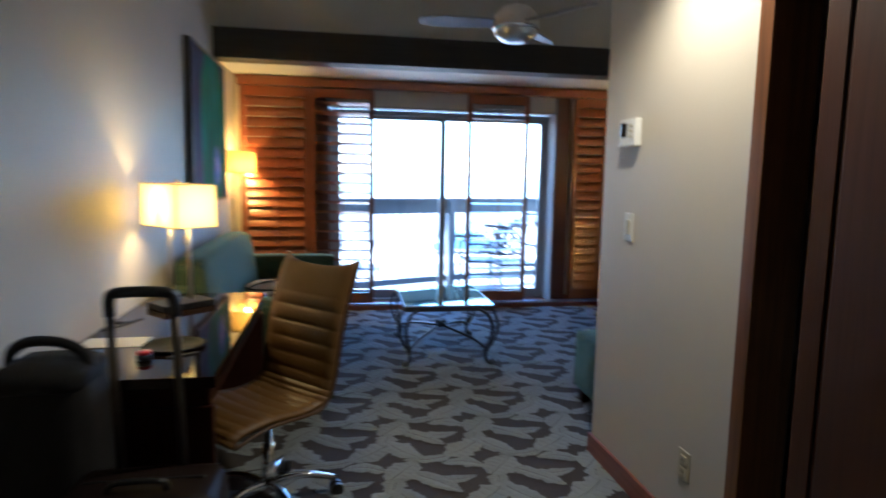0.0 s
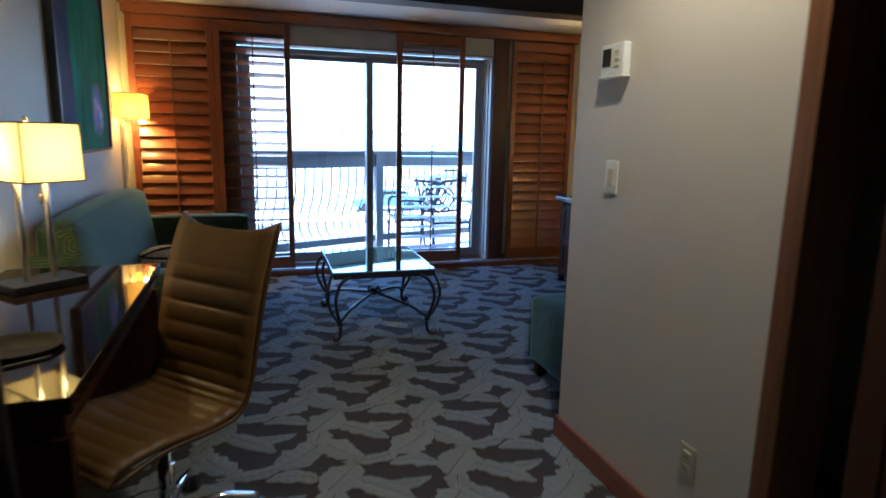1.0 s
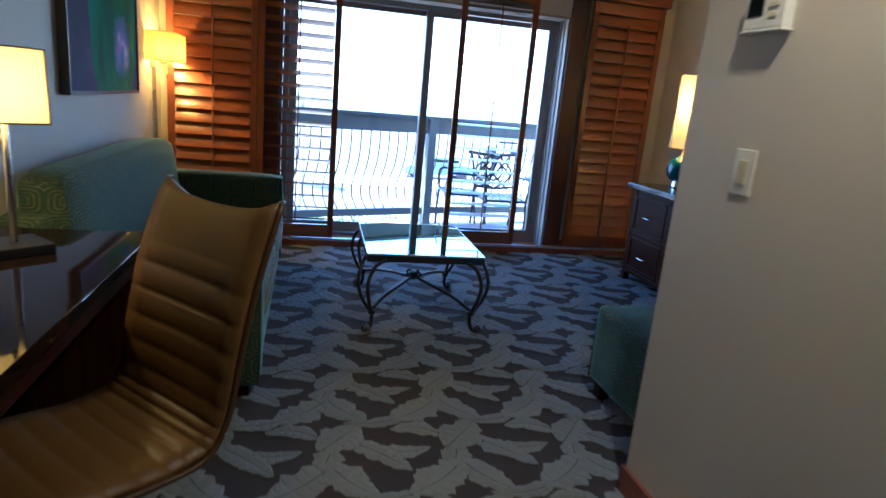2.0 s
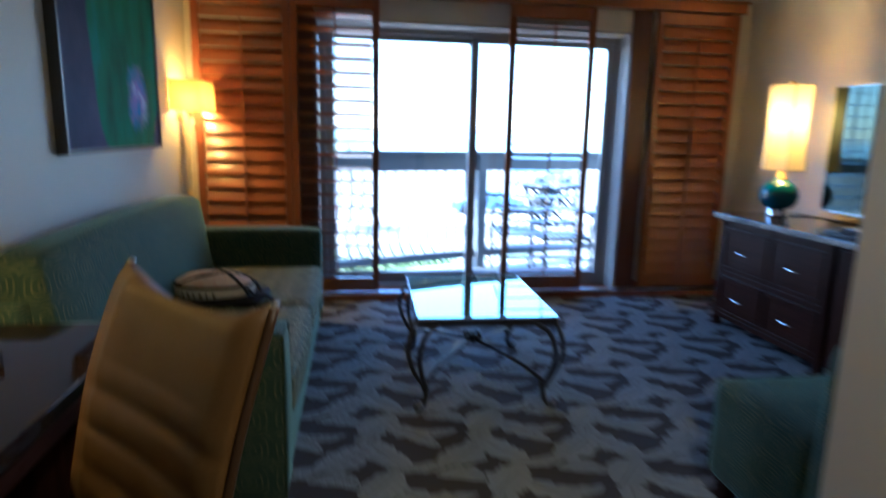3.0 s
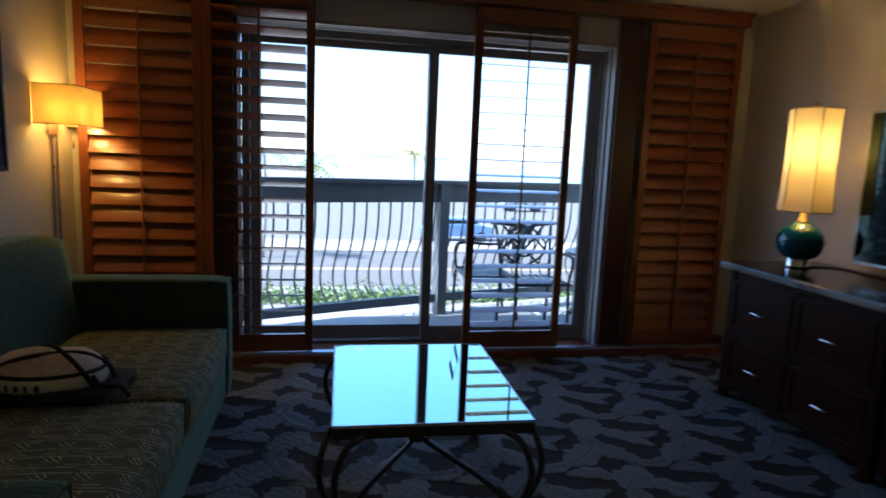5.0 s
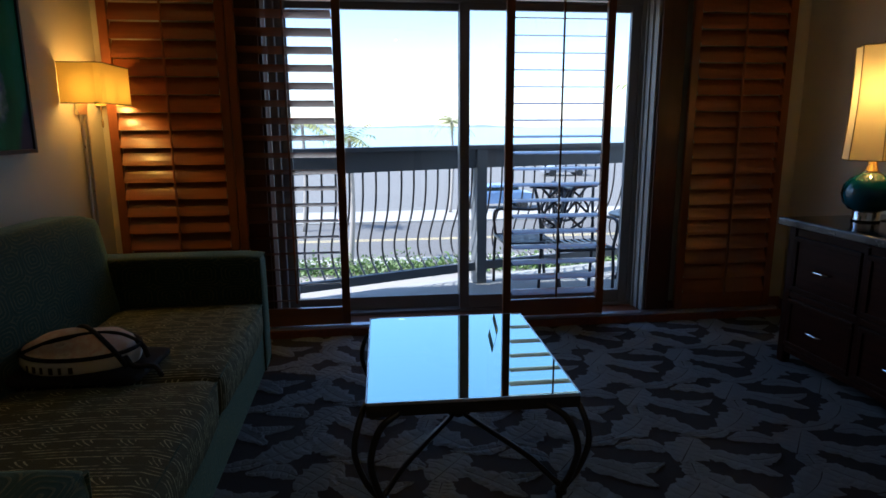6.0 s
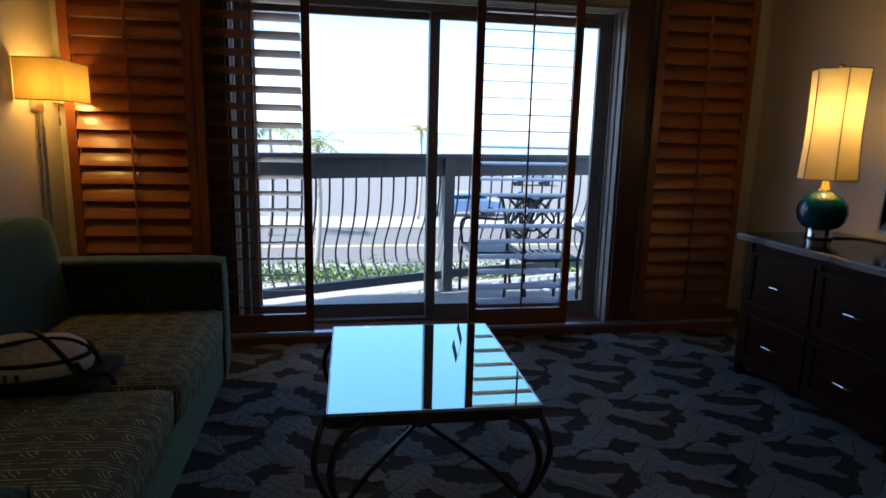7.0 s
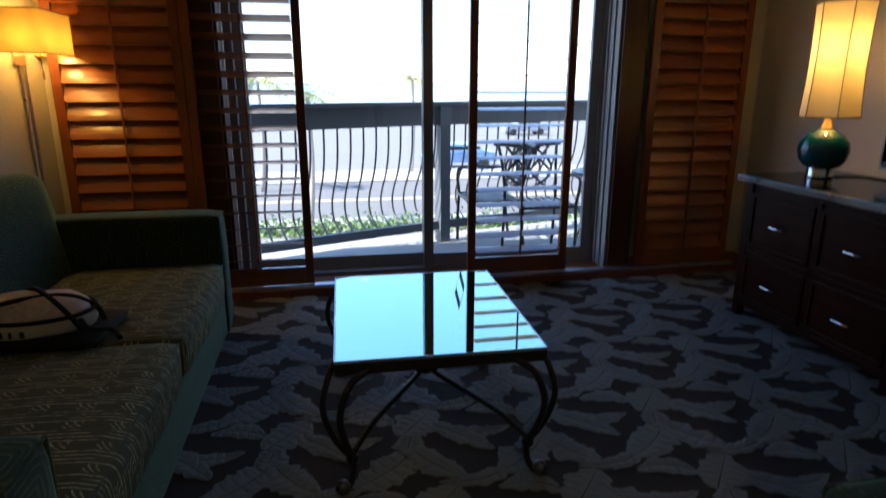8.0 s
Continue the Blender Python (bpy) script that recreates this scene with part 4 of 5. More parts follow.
def desk_lamp():
    t = thing("desk_lamp", pose(-0.685, 3.26, 0.785, 0, 0, 43), "lit lamp with white box shade on two nickel posts", "table lamp")
    part("foot", box(-0.135, 0.135, -0.085, 0.085, 0, 0.032, 0.004), BLACK, t, "black block foot")
    for x in (-0.05, 0.05):
        part("post", tube([(x, 0, 0.032), (x, 0, 0.52)], 0.010, 10), NICKEL, t, smooth=True)
    part("crossbar", tube([(-0.05, 0, 0.52), (0.05, 0, 0.52)], 0.006, 8), NICKEL, t)
    turn = 0.0
    c, s = math.cos(turn), math.sin(turn)
    a, bb = 0.106, 0.168
    corners = [(x * c - y * s, x * s + y * c) for x, y in ((-a, -bb), (a, -bb), (a, bb), (-a, bb))]
    b = bmesh.new()
    low = [b.verts.new((x, y, 0.412)) for x, y in corners]
    top = [b.verts.new((x * 0.97, y * 0.97, 0.620)) for x, y in corners]
    for k in range(4):
        b.faces.new((low[k], low[(k + 1) % 4], top[(k + 1) % 4], top[k]))
    sh = part("shade", b, SHADE_W, t, "glowing white cloth box shade")
    for z, r in ((0.412, 1.0), (0.620, 0.97)):
        loop = [(x * r, y * r, z) for x, y in corners]
        part("hem", tube(loop + [loop[0]], 0.003, 6), SEAM, sh)
    for x, y in corners:
        part("seam", tube([(x, y, 0.412), (x * 0.97, y * 0.97, 0.620)], 0.003, 6), SEAM, sh)
    part("spider", tube([(*[v * 0.97 for v in corners[0]], 0.616), (*[v * 0.97 for v in corners[2]], 0.616)], 0.003, 6), NICKEL, t)
    part("finial", lathe([(0.004, 0.53), (0.004, 0.622), (0.008, 0.626), (0.008, 0.640), (0.003, 0.646)], 12), BRASS, t)
    part("pull_chain", tube([(0.02, -0.02, 0.50), (0.02, -0.02, 0.36)], 0.0018, 6), BRASS, t)
    part("pull_knob", lathe([(0.003, 0), (0.007, -0.008), (0.007, -0.038), (0.002, -0.044)], 10, (0.02, -0.02, 0.36)), BRASS, t)


desk_lamp()
t = thing("serving_tray", pose(-0.535, 2.50, 0.785), "round black tray on the desk", "tray")
part("plate", lathe([(0.085, 0.0), (0.105, 0.004), (0.115, 0.014), (0.112, 0.015), (0.10, 0.007), (0.02, 0.004)], 32), TRAYBLACK, t, smooth=True)
tagged(solid("paper_sheet", box(-0.90, -0.66, 2.52, 2.66, 0.7855, 0.7875, 0.0005), PAPER), "white paper sheet lying on the desk", "paper")
t = thing("snack_jar", pose(-0.60, 2.345, 0.785), "small dark pot with a red lid", "jar")
part("jar", lathe([(0.022, 0), (0.026, 0.004), (0.026, 0.018), (0.02, 0.021)], 18), BLACK, t, smooth=True)
part("lid", lathe([(0.024, 0.021), (0.024, 0.031), (0.021, 0.033)], 18), shiny("red lid", (0.5, 0.02, 0.02), 0.3), t, "red lid", True)
tagged(solid("pen", tube([(-0.52, 2.35, 0.789), (-0.43, 2.41, 0.789)], 0.004, 8), BLACK), "black pen lying on the desk", "pen")
t = thing("magazine", pose(-0.845, 2.42, 0.785, 0, 0, 14), "blue and white folded leaflet on the desk", "leaflet")
part("leaf", box(-0.07, 0.07, -0.05, 0.05, 0, 0.006, 0.001), shiny("blue print", (0.06, 0.16, 0.38), 0.4), t)
part("band", box(-0.055, 0.055, -0.012, 0.02, 0.0062, 0.0072), PAPER, t)
tagged(solid("charger_cord", tube(arc([(-0.92, 2.95, 0.789), (-0.84, 2.93, 0.789), (-0.80, 3.02, 0.789), (-0.86, 2.86, 0.789), (-0.91, 2.80, 0.789)], 6), 0.003, 6), BLACK), "thin black charger cord on the desk", "cord")


# ---- office chair
def office_chair():
    t = thing("office_chair", pose(-0.262, 2.603, 0, 0, 0, 133.5), "tan leather office chair with ribbed back on chrome base", "office chair")
    # local y is the way the sitter faces
    w = 0.462

    def ribbed(profile, ribs, thick, flat_to):
        """A leather sling: a curved sheet with sewn cross ribs, from (y, z) points."""
        line = arc([(0, a, z) for a, z in profile], 26)
        b = bmesh.new()
        top, low = [], []
        for i, p in enumerate(line):
            u = i / (len(line) - 1)
            d = (line[min(i + 1, len(line) - 1)] - line[max(i - 1, 0)]).normalized()
            nrm = Vector((0, d.z, -d.y))
            rib = 0.011 * abs(math.sin(math.pi * ribs * u)) ** 0.4 if u < flat_to else 0.009
            row_t, row_l = [], []
            for k in range(9):
                s = k / 8 * 2 - 1
                sag = 0.012 * s * s
                x = s * w / 2
                drop = Vector((0, 0, -0.055 * (1 - s * s) * max(0.0, (u - 0.8) / 0.2) ** 2 if profile[-1][1] > 0.8 else 0.0))
                edge = 0.0 if abs(s) > 0.95 else 1.0
                row_t.append(b.verts.new(p + drop + Vector((x, 0, 0)) + nrm * (rib * edge + sag)))
                row_l.append(b.verts.new(p + drop + Vector((x, 0, 0)) + nrm * (sag - thick - 0.5 * rib * edge)))
            top.append(row_t)
            low.append(row_l)
        n = len(line)
        for i in range(n - 1):
            for k in range(8):
                b.faces.new((top[i][k], top[i][k + 1], top[i + 1][k + 1], top[i + 1][k]))
                b.faces.new((low[i][k + 1], low[i][k], low[i + 1][k], low[i + 1][k + 1]))
            b.faces.new((top[i][0], top[i + 1][0], low[i + 1][0], low[i][0]))
            b.faces.new((top[i + 1][8], top[i][8], low[i][8], low[i + 1][8]))
        for r, q in ((top[0], low[0]), (low[-1], top[-1])):
            for k in range(8):
                b.faces.new((r[k + 1], r[k], q[k], q[k + 1]))
        return b

    part("seat", ribbed([(0.26, 0.462), (0.215, 0.495), (0.08, 0.505), (-0.08, 0.49), (-0.19, 0.50)], 9, 0.018, 0.97), LEATHER, t, smooth=True)
    part("backrest", ribbed([(-0.19, 0.50), (-0.235, 0.56), (-0.265, 0.71), (-0.305, 0.88), (-0.36, 1.03), (-0.395, 1.085)], 12, 0.024, 0.66), LEATHER, t, smooth=True)
    for s in (-1, 1):
        x = s * (w / 2 + 0.003)
        part("side_piping", tube(arc([(x, 0.25, 0.460), (x, 0.09, 0.49), (x, -0.10, 0.48), (x, -0.19, 0.495), (x, -0.245, 0.58), (x, -0.28, 0.73), (x, -0.325, 0.895), (x, -0.395, 1.088)], 6), 0.008, 8), LEATHERDARK, t, smooth=True)
        part("end_cap", lathe([(0.003, -0.006), (0.008, -0.003), (0.008, 0.003), (0.003, 0.006)], 12, (x, -0.396, 1.090)), CHROME, t, smooth=True)
    part("underframe", box(-0.11, 0.11, -0.20, 0.10, 0.425, 0.462, 0.008), BLACK, t)
    part("gas_column", lathe([(0.026, 0.09), (0.026, 0.28), (0.016, 0.281), (0.016, 0.43)], 18, (0.03, -0.10, 0)), CHROME, t, smooth=True)
    part("lever", tube(arc([(0.10, 0.02, 0.43), (0.20, 0.03, 0.415), (0.27, 0.03, 0.42)], 4), 0.008, 8), BLACK, t)
    for i in range(5):
        a = radians(21 + 72 * i)
        c, s = math.cos(a), math.sin(a)
        arm = part("base_arm", tube(arc([(0.03 + 0.02 * c, 0.02 * s - 0.10, 0.105), (0.03 + 0.15 * c, 0.15 * s - 0.10, 0.115), (0.03 + 0.30 * c, 0.30 * s - 0.10, 0.078)], 5), 0.019, 10, taper=0.7), CHROME, t, smooth=True)
        cx, cy = 0.03 + 0.30 * c, 0.30 * s - 0.10
        wh = bmesh.new()
        for off in (-0.017, 0.017):
            got = bmesh.ops.create_cone(wh, cap_ends=True, segments=18, radius1=0.028, radius2=0.028, depth=0.022)
            bmesh.ops.transform(wh, matrix=Matrix.Translation((cx - s * off, cy + c * off, 0.029)) @ Matrix.Rotation(a, 4, "Z") @ Matrix.Rotation(radians(90), 4, "X"), verts=got["verts"])
        part("caster", wh, BLACK, arm, "black twin-wheel caster")


office_chair()


# ---- luggage by the desk
def suitcase():
    t = thing("suitcase", pose(-0.460, 1.84, 0), "dark brown shell suitcase with its pull handle raised", "suitcase")
    sh = part("shell", puff(-0.215, 0.215, -0.14, 0.12, 0.04, 0.575, 0.05, 0.008, 12), LUGGAGE, t, smooth=True)
    part("zip", tube([(-0.21, -0.01, 0.09), (-0.219, -0.01, 0.30), (-0.21, -0.01, 0.54), (-0.16, -0.01, 0.581), (0.16, -0.01, 0.581), (0.21, -0.01, 0.54), (0.219, -0.01, 0.30), (0.21, -0.01, 0.09)], 0.004, 6), BLACK, sh)
    part("top_grip", tube(arc([(-0.08, -0.07, 0.575), (-0.06, -0.07, 0.605), (0.06, -0.07, 0.605), (0.08, -0.07, 0.575)], 4), 0.009, 8), BLACK, t)
    for x in (-0.093, 0.085):
        part("handle_tube", tube([(x, 0.085, 0.55), (x, 0.05, 1.085)], 0.0125, 8), HANDLEMETAL, t, smooth=True)
    part("pull_grip", tube(arc([(-0.093, 0.052, 1.05), (-0.092, 0.05, 1.095), (-0.07, 0.05, 1.118), (0.06, 0.05, 1.118), (0.083, 0.05, 1.095), (0.085, 0.052, 1.05)], 5), 0.0165, 10), BLACK, t, smooth=True)
    for x in (-0.17, 0.17):
        for y in (-0.09, 0.07):
            b = bmesh.new()
            got = bmesh.ops.create_cone(b, cap_ends=True, segments=16, radius1=0.024, radius2=0.024, depth=0.022)
            bmesh.ops.transform(b, matrix=Matrix.Translation((x, y, 0.024)) @ Matrix.Rotation(radians(90), 4, "Y"), verts=got["verts"])
            part("wheel", b, BLACK, t)


suitcase()
t = thing("travel_bag", pose(-0.78, 2.03, 0), "black soft travel bag with a carry handle", "bag")
part("body", puff(-0.135, 0.135, -0.10, 0.14, 0.0, 0.86, 0.06, 0.015, 12), FABRICBLACK, t, smooth=True)
part("flap", puff(-0.125, 0.125, -0.11, 0.13, 0.80, 0.885, 0.035, 0.01, 6), FABRICBLACK, t, smooth=True)
part("handle", tube(arc([(-0.11, 0, 0.86), (-0.10, 0, 0.915), (-0.05, 0, 0.945), (0.04, 0, 0.94), (0.10, 0, 0.905), (0.115, 0, 0.86)], 5), 0.017, 8), FABRICBLACK, t, smooth=True)

# ---- bag on the sofa seat
t = thing("drawstring_bag", pose(-0.425, 5.01, 0.472, 0, 0, -6) @ Matrix.Diagonal((1.10, 1.12, 1.02, 1.0)), "pale floral cloth bag with black straps on the sofa", "bag")
part("underside", puff(-0.205, 0.235, -0.15, 0.13, 0.0, 0.035, 0.016, 0.004, 10), FABRICBLACK, t, "black underside", True)
b = lathe([(0.160, 0.020), (0.182, 0.030), (0.190, 0.052), (0.186, 0.078), (0.176, 0.088)], 40, squash=0.72)
for v in b.verts:
    v.co += 0.006 * noise.noise_vector(v.co * 14)
part("side_band", b, BANDCLOTH, t, "pale printed band", True)
b = lathe([(0.178, 0.086), (0.170, 0.100), (0.135, 0.122), (0.085, 0.136), (0.03, 0.141), (0.004, 0.142)], 40, squash=0.72)
for v in b.verts:
    v.co += 0.012 * noise.noise_vector(v.co * 11)
part("top_panel", b, FLORAL, t, "pink and cream floral top", True)
ring = [(0.184 * math.cos(a), 0.184 * 0.72 * math.sin(a), 0.088) for a in [2 * math.pi * k / 36 for k in range(37)]]
part("piping", tube(ring, 0.007, 6), FABRICBLACK, t, "black piping")
for i in range(6):
    a = radians(236 + 9 * i)
    mark = box(-0.004, 0.004 + 0.004 * (i % 2), -0.0015, 0.0015, -0.011, 0.011)
    m = part("print_mark", mark, HANDLEMETAL, t)
    m.matrix_basis = pose(0.193 * math.cos(a), 0.193 * 0.72 * math.sin(a) - 0.002, 0.055, 0, 0, math.degrees(a) + 90)
for pts2 in ([(-0.10, 0.11, 0.09), (-0.02, 0.05, 0.143), (0.07, -0.03, 0.142), (0.15, -0.075, 0.09), (0.19, -0.09, 0.045)],
             [(-0.15, -0.075, 0.092), (-0.03, -0.06, 0.138), (0.10, 0.0, 0.136), (0.18, 0.02, 0.09), (0.215, 0.0, 0.045)],
             [(0.17, -0.06, 0.07), (0.21, -0.09, 0.05), (0.26, -0.06, 0.035), (0.30, -0.10, 0.020)]):
    part("strap", tube(arc(pts2, 6), 0.009, 6), FABRICBLACK, t, smooth=True)


# ---- ceiling fan
def fan():
    t = thing("ceiling_fan", pose(1.215, 3.90, 2.40), "brushed nickel ceiling fan with three pale blades", "ceiling fan")
    part("motor", lathe([(0.03, -0.085), (0.09, -0.075), (0.135, -0.035), (0.145, 0.03), (0.135, 0.085), (0.09, 0.13), (0.03, 0.15)], 32), NICKEL, t, smooth=True)
    part("trim_ring", lathe([(0.142, -0.012), (0.149, -0.006), (0.150, 0.006), (0.144, 0.012)], 32), CHROME, t, smooth=True)
    part("rod", tube([(0, 0, 0.12), (0, 0, TOP - 2.40)], 0.014, 10), NICKEL, t)
    part("canopy", lathe([(0.02, TOP - 2.50), (0.06, TOP - 2.46), (0.07, TOP - 2.40)], 24), NICKEL, t, smooth=True)
    for a in (176, 300, 52):
        b = bmesh.new()
        m = Matrix.Rotation(radians(a), 4, "Z")
        pts = [(0.11, -0.045), (0.25, -0.062), (0.50, -0.068), (0.60, -0.045), (0.615, 0.0), (0.60, 0.045), (0.50, 0.068), (0.25, 0.062), (0.11, 0.045)]
        outline(pts, 0.03, 0.04, b)
        bmesh.ops.transform(b, matrix=m @ Matrix.Rotation(radians(13), 4, "X"), verts=b.verts[:])
        part("blade", b, shiny("pale fan blade", (0.24, 0.24, 0.25), 0.35), t, "pale grey blade")


fan()

# ---- balcony
FLOOR2 = -0.05
CORNERS = [Vector((-0.55, 7.205, 0)), Vector((1.62, 8.045, 0)), Vector((5.2, 9.06, 0))]     # line of the railing
pts = [(-0.9, 7.0), (6.5, 7.0), (6.5, 9.6), (5.15, 9.26), (1.58, 8.27), (-0.75, 7.36)]
structure("balcony_floor", outline(pts, -0.25, FLOOR2), CONCRETE, "pale concrete balcony floor", "balcony")
structure("facade", (lambda b: (box(LEFT - 6, LEFT - 0.15, 6.80, 7.0, -3.4, 7, bm=b), box(RIGHT + 0.15, RIGHT + 9, 6.80, 7.0, -3.4, 7, bm=b), box(LEFT - 0.15, RIGHT + 0.15, 7.0, 7.02, 2.458, 7, bm=b), box(LEFT - 0.15, RIGHT + 0.15, 6.8, 7.0, -3.4, -0.2, bm=b), b)[-1])(bmesh.new()), painted("outer wall paint", (0.5, 0.46, 0.40), 0.8, 30, 0.3), "pale rendered outer wall of the building", "wall")


def railing(A, B, post_at):
    r = tagged(new("balcony_railing"), "dark painted balcony railing with bellied iron balusters", "railing", kind="structure")
    run, L = (B - A).normalized(), (B - A).length
    r.matrix_basis = Matrix.Translation(A) @ Matrix.Rotation(math.atan2(run.y, run.x), 4, "Z")
    part("top_rail", box(0, L, -0.06, 0.06, 1.145, 1.182, 0.006), RAILPAINT, r)
    part("top_board", box(0, L, -0.022, 0.022, 0.985, 1.144, 0.004), RAILPAINT, r)
    part("bottom_rail", box(0, L, -0.025, 0.025, 0.069, 0.145, 0.004), RAILPAINT, r)
    for x in post_at:
        part("post", box(x - 0.05, x + 0.05, -0.055, 0.05, FLOOR2, 1.144, 0.004), RAILPAINT, r)
    first, x = None, 0.098
    while x < L - 0.05:
        if first is None:
            first = part("baluster", tube(arc([(0, 0, 1.0), (0, 0.010, 0.80), (0, 0.055, 0.62), (0, 0.150, 0.44), (0, 0.180, 0.33), (0, 0.145, 0.23), (0, 0.05, 0.16), (0, 0, 0.13)], 4), 0.0085, 6), IRON, r, smooth=True)
            first.matrix_basis = pose(x, 0, 0)
        else:
            again(first, pose(x, 0, 0))
        x += 0.1125


railing(CORNERS[0], CORNERS[1], (0.0, (CORNERS[1] - CORNERS[0]).length - 0.02))
railing(CORNERS[1], CORNERS[2], ((CORNERS[2] - CORNERS[1]).length,))


def patio_chair(m, label):
    t = thing("patio_chair", m, label, "patio chair", "wrought iron chairs on the balcony")
    for x in (-0.23, 0.23):
        part("front_leg", tube(arc([(x, 0.22, 0), (x, 0.22, 0.25), (x * 0.98, 0.21, 0.43), (x * 1.08, 0.22, 0.60), (x * 1.08, 0.16, 0.66), (x * 1.05, -0.10, 0.65), (x, -0.22, 0.66)], 4), 0.014, 8), IRON, t, smooth=True)
        part("back_leg", tube(arc([(x, -0.26, 0), (x, -0.22, 0.43), (x * 1.05, -0.27, 0.70), (x * 1.15, -0.33, 0.885)], 4), 0.014, 8), IRON, t, smooth=True)
    part("top_bar", tube(arc([(-0.30, -0.335, 0.885), (0, -0.35, 0.862), (0.30, -0.335, 0.885)], 5), 0.018, 8), IRON, t, smooth=True)
    part("low_bar", tube(arc([(-0.23, -0.24, 0.52), (0, -0.25, 0.50), (0.23, -0.24, 0.52)], 5), 0.014, 8), IRON, t, smooth=True)
    for sx in (-1, 1):
        for a in (((0.20, 0.87), (0.05, 0.70), (-0.14, 0.52)), ((0.05, 0.865), (0.20, 0.72), (0.17, 0.60), (0.02, 0.51)), ((-0.07, 0.865), (0.07, 0.78), (0.19, 0.66))):
            pts2 = [(sx * x, -0.33 + 0.24 * (0.87 - z), z) for x, z in a]
            part("lattice_bar", tube(arc(pts2, 4), 0.0115, 6), IRON, t, smooth=True)
    ring = [(0.105 * math.cos(2 * math.pi * i / 20), -0.295 - 0.03 * math.sin(2 * math.pi * i / 20), 0.70 + 0.11 * math.sin(2 * math.pi * i / 20)) for i in range(21)]
    part("ring", tube(ring, 0.0105, 6), IRON, t)
    part("seat_frame", tube([(-0.23, 0.22, 0.43), (0.23, 0.22, 0.43), (0.22, -0.22, 0.42), (-0.22, -0.22, 0.42), (-0.23, 0.22, 0.43)], 0.014, 8), IRON, t)
    for i in range(7):
        x = -0.18 + 0.06 * i
        part("seat_slat", box(x - 0.016, x + 0.016, -0.22, 0.22, 0.425, 0.433, 0.001), IRON, t)


patio_chair(pose(2.32, 7.50, FLOOR2, 0, 0, 182), "dark wrought iron patio chair with lattice back")
patio_chair(pose(1.97, 7.84, FLOOR2, 0, 0, 90), "dark wrought iron patio chair with curved arms, turned towards the street")
t = thing("patio_table", pose(3.06, 7.74, FLOOR2), "round dark iron patio table on the balcony", "patio table")
part("tabletop", lathe([(0.33, 0.61), (0.35, 0.62), (0.35, 0.635), (0.34, 0.64)], 36), IRON, t)
for a in (40, 130, 220, 310):
    c, s = math.cos(radians(a)), math.sin(radians(a))
    part("leg", tube(arc([(0.30 * c, 0.30 * s, 0), (0.20 * c, 0.20 * s, 0.3), (0.26 * c, 0.26 * s, 0.62)], 5), 0.012, 8), IRON, t, smooth=True)

# ---- the street and the sea below
Z0 = -3.4
structure("ground", box(-400, 500, 6.9, 154, Z0 - 0.5, Z0), SAND, "pale sandy ground by the shore", "ground")
structure("pavement", box(-400, 500, 23.0, 24.2, Z0, Z0 + 0.12, 0.02), SIDEWALK, "pale concrete pavement along the road", "pavement")
structure("road", box(-400, 500, 24.2, 32.8, Z0, Z0 + 0.02), ASPHALT, "sunlit grey asphalt road", "road")
for y in (28.05, 28.32):
    structure("road_line", box(-400, 500, y, y + 0.12, Z0 + 0.02, Z0 + 0.026), LINE, "yellow painted line on the road", "road marking")
structure("pavement_far", box(-400, 500, 32.8, 36.6, Z0, Z0 + 0.12, 0.02), SIDEWALK, "pale concrete pavement beyond the road", "pavement")
structure("car_park", box(-400, 500, 36.6, 84.0, Z0, Z0 + 0.02), CARPARK, "worn grey asphalt car park by the shore", "car park")
structure("water", box(-3000, 3000, 150, 4500, Z0 - 0.45, Z0 + 0.03), SEA, "calm turquoise sea to the horizon", "sea")


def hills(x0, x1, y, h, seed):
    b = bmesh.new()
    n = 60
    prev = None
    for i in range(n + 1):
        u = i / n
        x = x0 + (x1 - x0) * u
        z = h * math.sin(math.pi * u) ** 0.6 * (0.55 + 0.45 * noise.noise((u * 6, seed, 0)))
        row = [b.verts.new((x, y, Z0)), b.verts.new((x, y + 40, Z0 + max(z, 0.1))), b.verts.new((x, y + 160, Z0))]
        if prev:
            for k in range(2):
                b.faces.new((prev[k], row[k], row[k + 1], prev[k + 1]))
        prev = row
    structure("backdrop", b, HILL, "low hills beyond the water, haze put into their colour", "hills")


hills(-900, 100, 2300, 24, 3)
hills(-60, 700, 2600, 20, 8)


def palm(x, y, h, seed, reach=1.0):
    rnd = random.Random(seed)
    t = thing("palm_tree", pose(x, y, Z0), "tall palm tree with pale green fronds by the shore", "palm tree", "palms by the shore")
    part("trunk", tube(arc([(0, 0, 0), (0.15, 0, h * 0.5), (0.1, 0, h)], 5), 0.13 * reach ** 0.5, 10, taper=0.6), BARK, t, smooth=True)
    b = bmesh.new()
    for k in range(22):
        a, droop = rnd.uniform(0, 6.28), rnd.uniform(-0.3, 1.0)
        length = reach * rnd.uniform(1.3, 2.0)
        spine = []
        for i in range(9):
            u = i / 8
            spine.append(Vector((0.1 + length * u * math.cos(a), length * u * math.sin(a), h + reach * (0.9 * u * (1 - droop) - 1.3 * u * u * (0.4 + 0.6 * droop)))))
        side = Vector((-math.sin(a), math.cos(a), 0))
        for i in range(1, 9):
            for s in (-1, 1):
                p = spine[i]
                q = p + s * side * 0.42 * reach * math.sin(math.pi * (0.15 + 0.8 * i / 8)) + Vector((0, 0, -0.22 * reach)) + (spine[i] - spine[i - 1]) * 0.8
                w = (spine[i] - spine[i - 1]) * 0.28
                b.faces.new([b.verts.new(v) for v in (p - w, p + w, q)])
    part("crown", b, PALM, t)


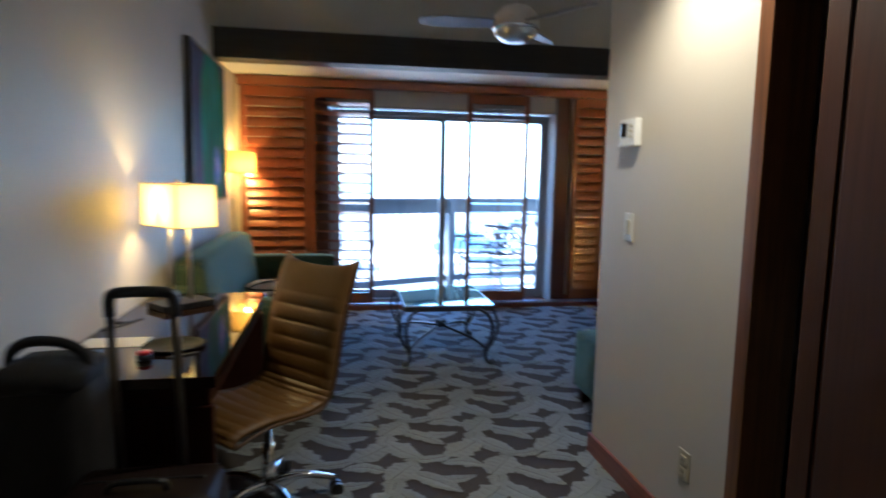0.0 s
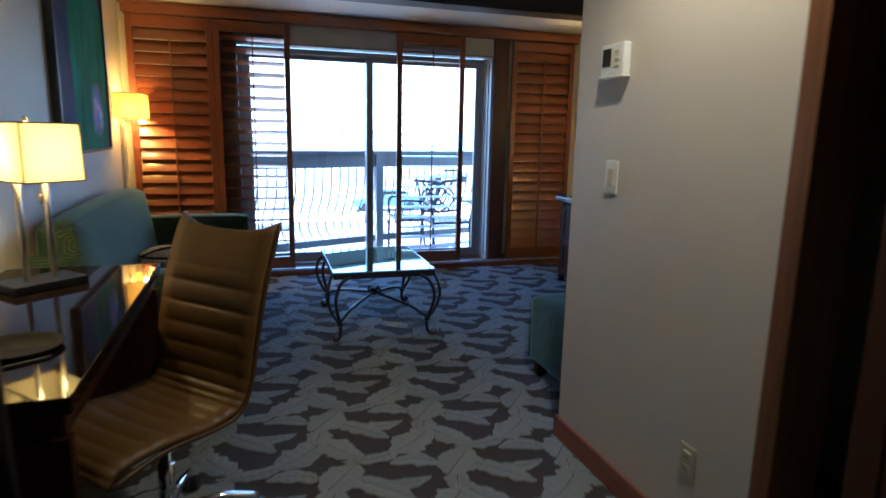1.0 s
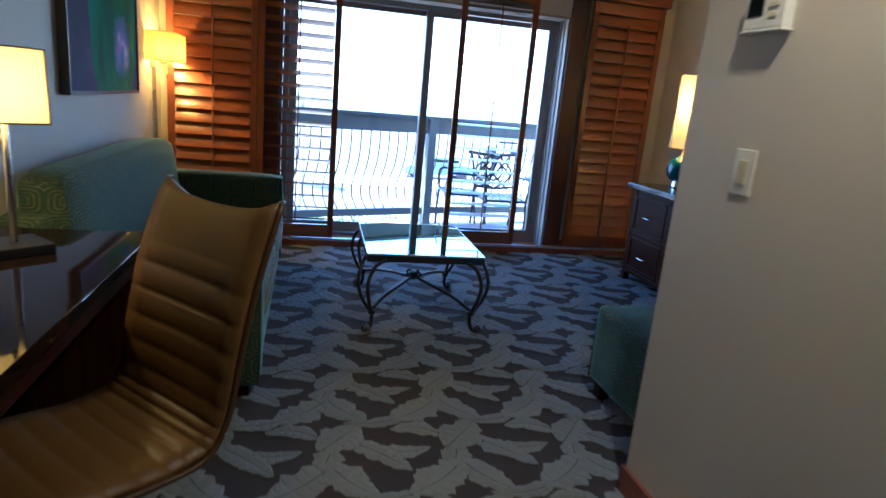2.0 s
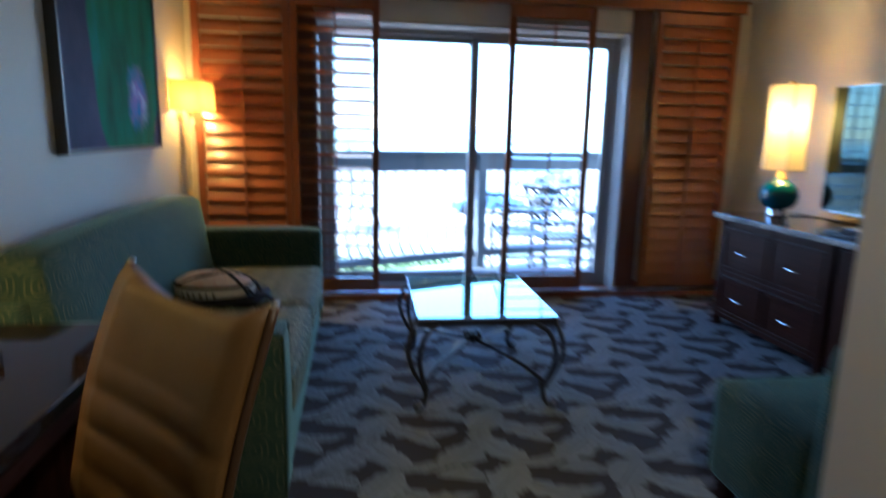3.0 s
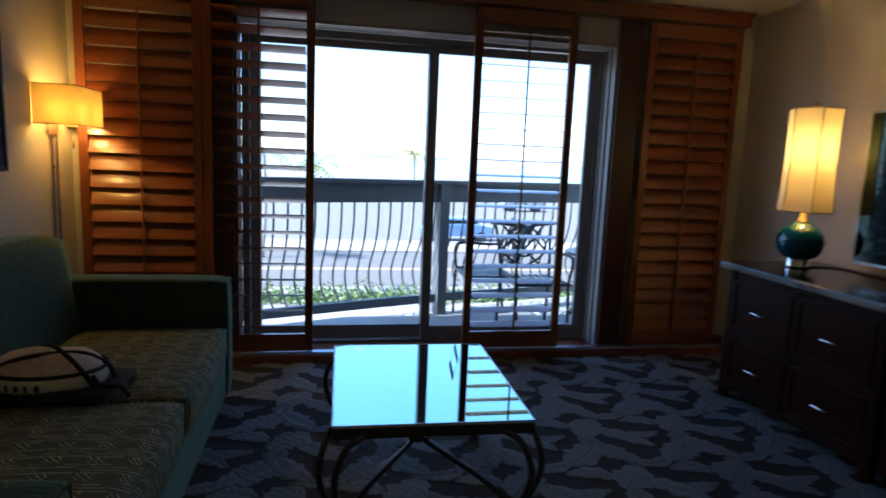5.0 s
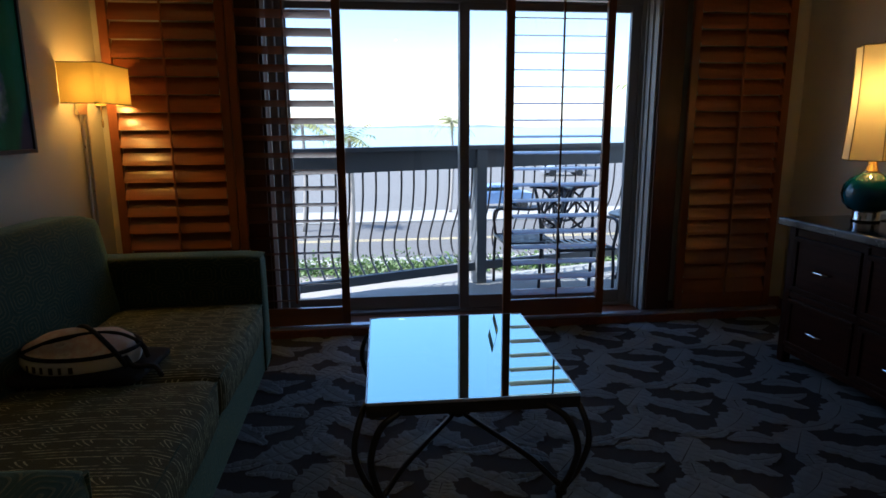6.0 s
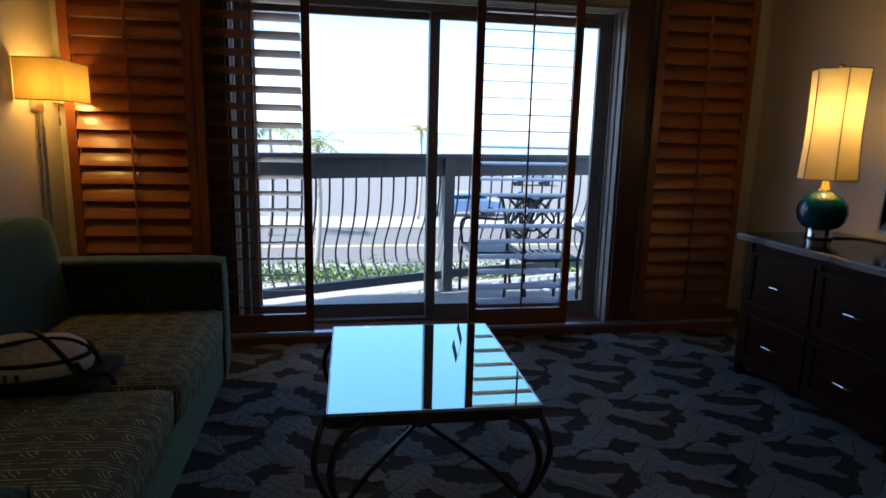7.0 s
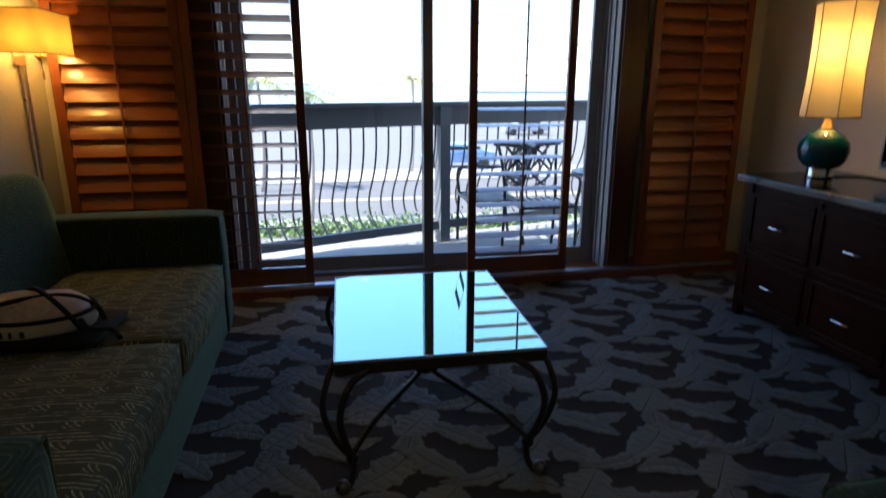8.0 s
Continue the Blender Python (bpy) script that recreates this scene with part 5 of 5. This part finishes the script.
palm(-0.03, 23.4, 4.35, 1, 0.62)
palm(-2.3, 31.0, 4.9, 2, 0.8)
palm(5.1, 35.6, 5.0, 3, 0.6)
palm(9.4, 20.0, 5.6, 5, 0.9)
palm(-14.0, 21.0, 8.5, 4)


def leaf_strip():
    rnd = random.Random(9)
    verts, faces = [], []
    for k in range(9000):
        x, y = rnd.uniform(-9, 14), rnd.gauss(22.5, 0.35)
        z = Z0 + 0.02 + abs(rnd.gauss(0, 0.22))
        s = rnd.uniform(0.05, 0.12)
        d = Vector((rnd.uniform(-1, 1), rnd.uniform(-1, 1), rnd.uniform(-0.2, 1))).normalized()
        e = d.orthogonal().normalized()
        c = Vector((x, y, z))
        i = len(verts)
        verts += [tuple(c - e * s * 0.5), tuple(c + d * s), tuple(c + e * s * 0.5), tuple(c - d * s * 0.3)]
        faces.append((i, i + 1, i + 2, i + 3))
    me = bpy.data.meshes.new("hedge")
    me.from_pydata(verts, [], faces)
    me.materials.append(LEAF)
    tagged(new("hedge", me), "low bright green hedge along the street", "hedge", kind="stuff")


leaf_strip()


def car(x, y, paint, label):
    t = thing("parked_car", pose(x, y, Z0 + 0.02), label, "car", "cars by the road")
    b = bmesh.new()
    side = [(-2.1, 0.35), (-2.12, 0.72), (-1.6, 0.88), (-1.05, 0.95), (-0.5, 1.40), (0.8, 1.42), (1.45, 1.0), (2.05, 0.92), (2.12, 0.40)]
    l = [b.verts.new((u, -0.85, v)) for u, v in side]
    r = [b.verts.new((u, 0.85, v)) for u, v in side]
    for v in (*l, *r):
        if v.co.z > 1.1:
            v.co.y *= 0.8
    b.faces.new(l)
    b.faces.new(r[::-1])
    for i in range(len(side)):
        j = (i + 1) % len(side)
        b.faces.new((l[i], r[i], r[j], l[j]))
    part("body", b, paint, t)
    g = box(-0.75, 1.15, -0.80, 0.80, 1.0, 1.30, 0.05)
    part("side_glass", g, SCREEN, t)
    for u in (-1.35, 1.35):
        for s in (-0.82, 0.82):
            w = bmesh.new()
            got = bmesh.ops.create_cone(w, cap_ends=True, segments=20, radius1=0.32, radius2=0.32, depth=0.2)
            bmesh.ops.transform(w, matrix=Matrix.Translation((u, s, 0.32)) @ Matrix.Rotation(radians(90), 4, "X"), verts=got["verts"])
            wh = part("wheel", w, BLACK, t)


car(8.1, 37.6, shiny("blue car paint", (0.16, 0.26, 0.42), 0.2), "blue parked car beyond the road")
car(19.5, 60.0, shiny("grey car paint", (0.30, 0.31, 0.33), 0.2), "grey parked car beyond the road")
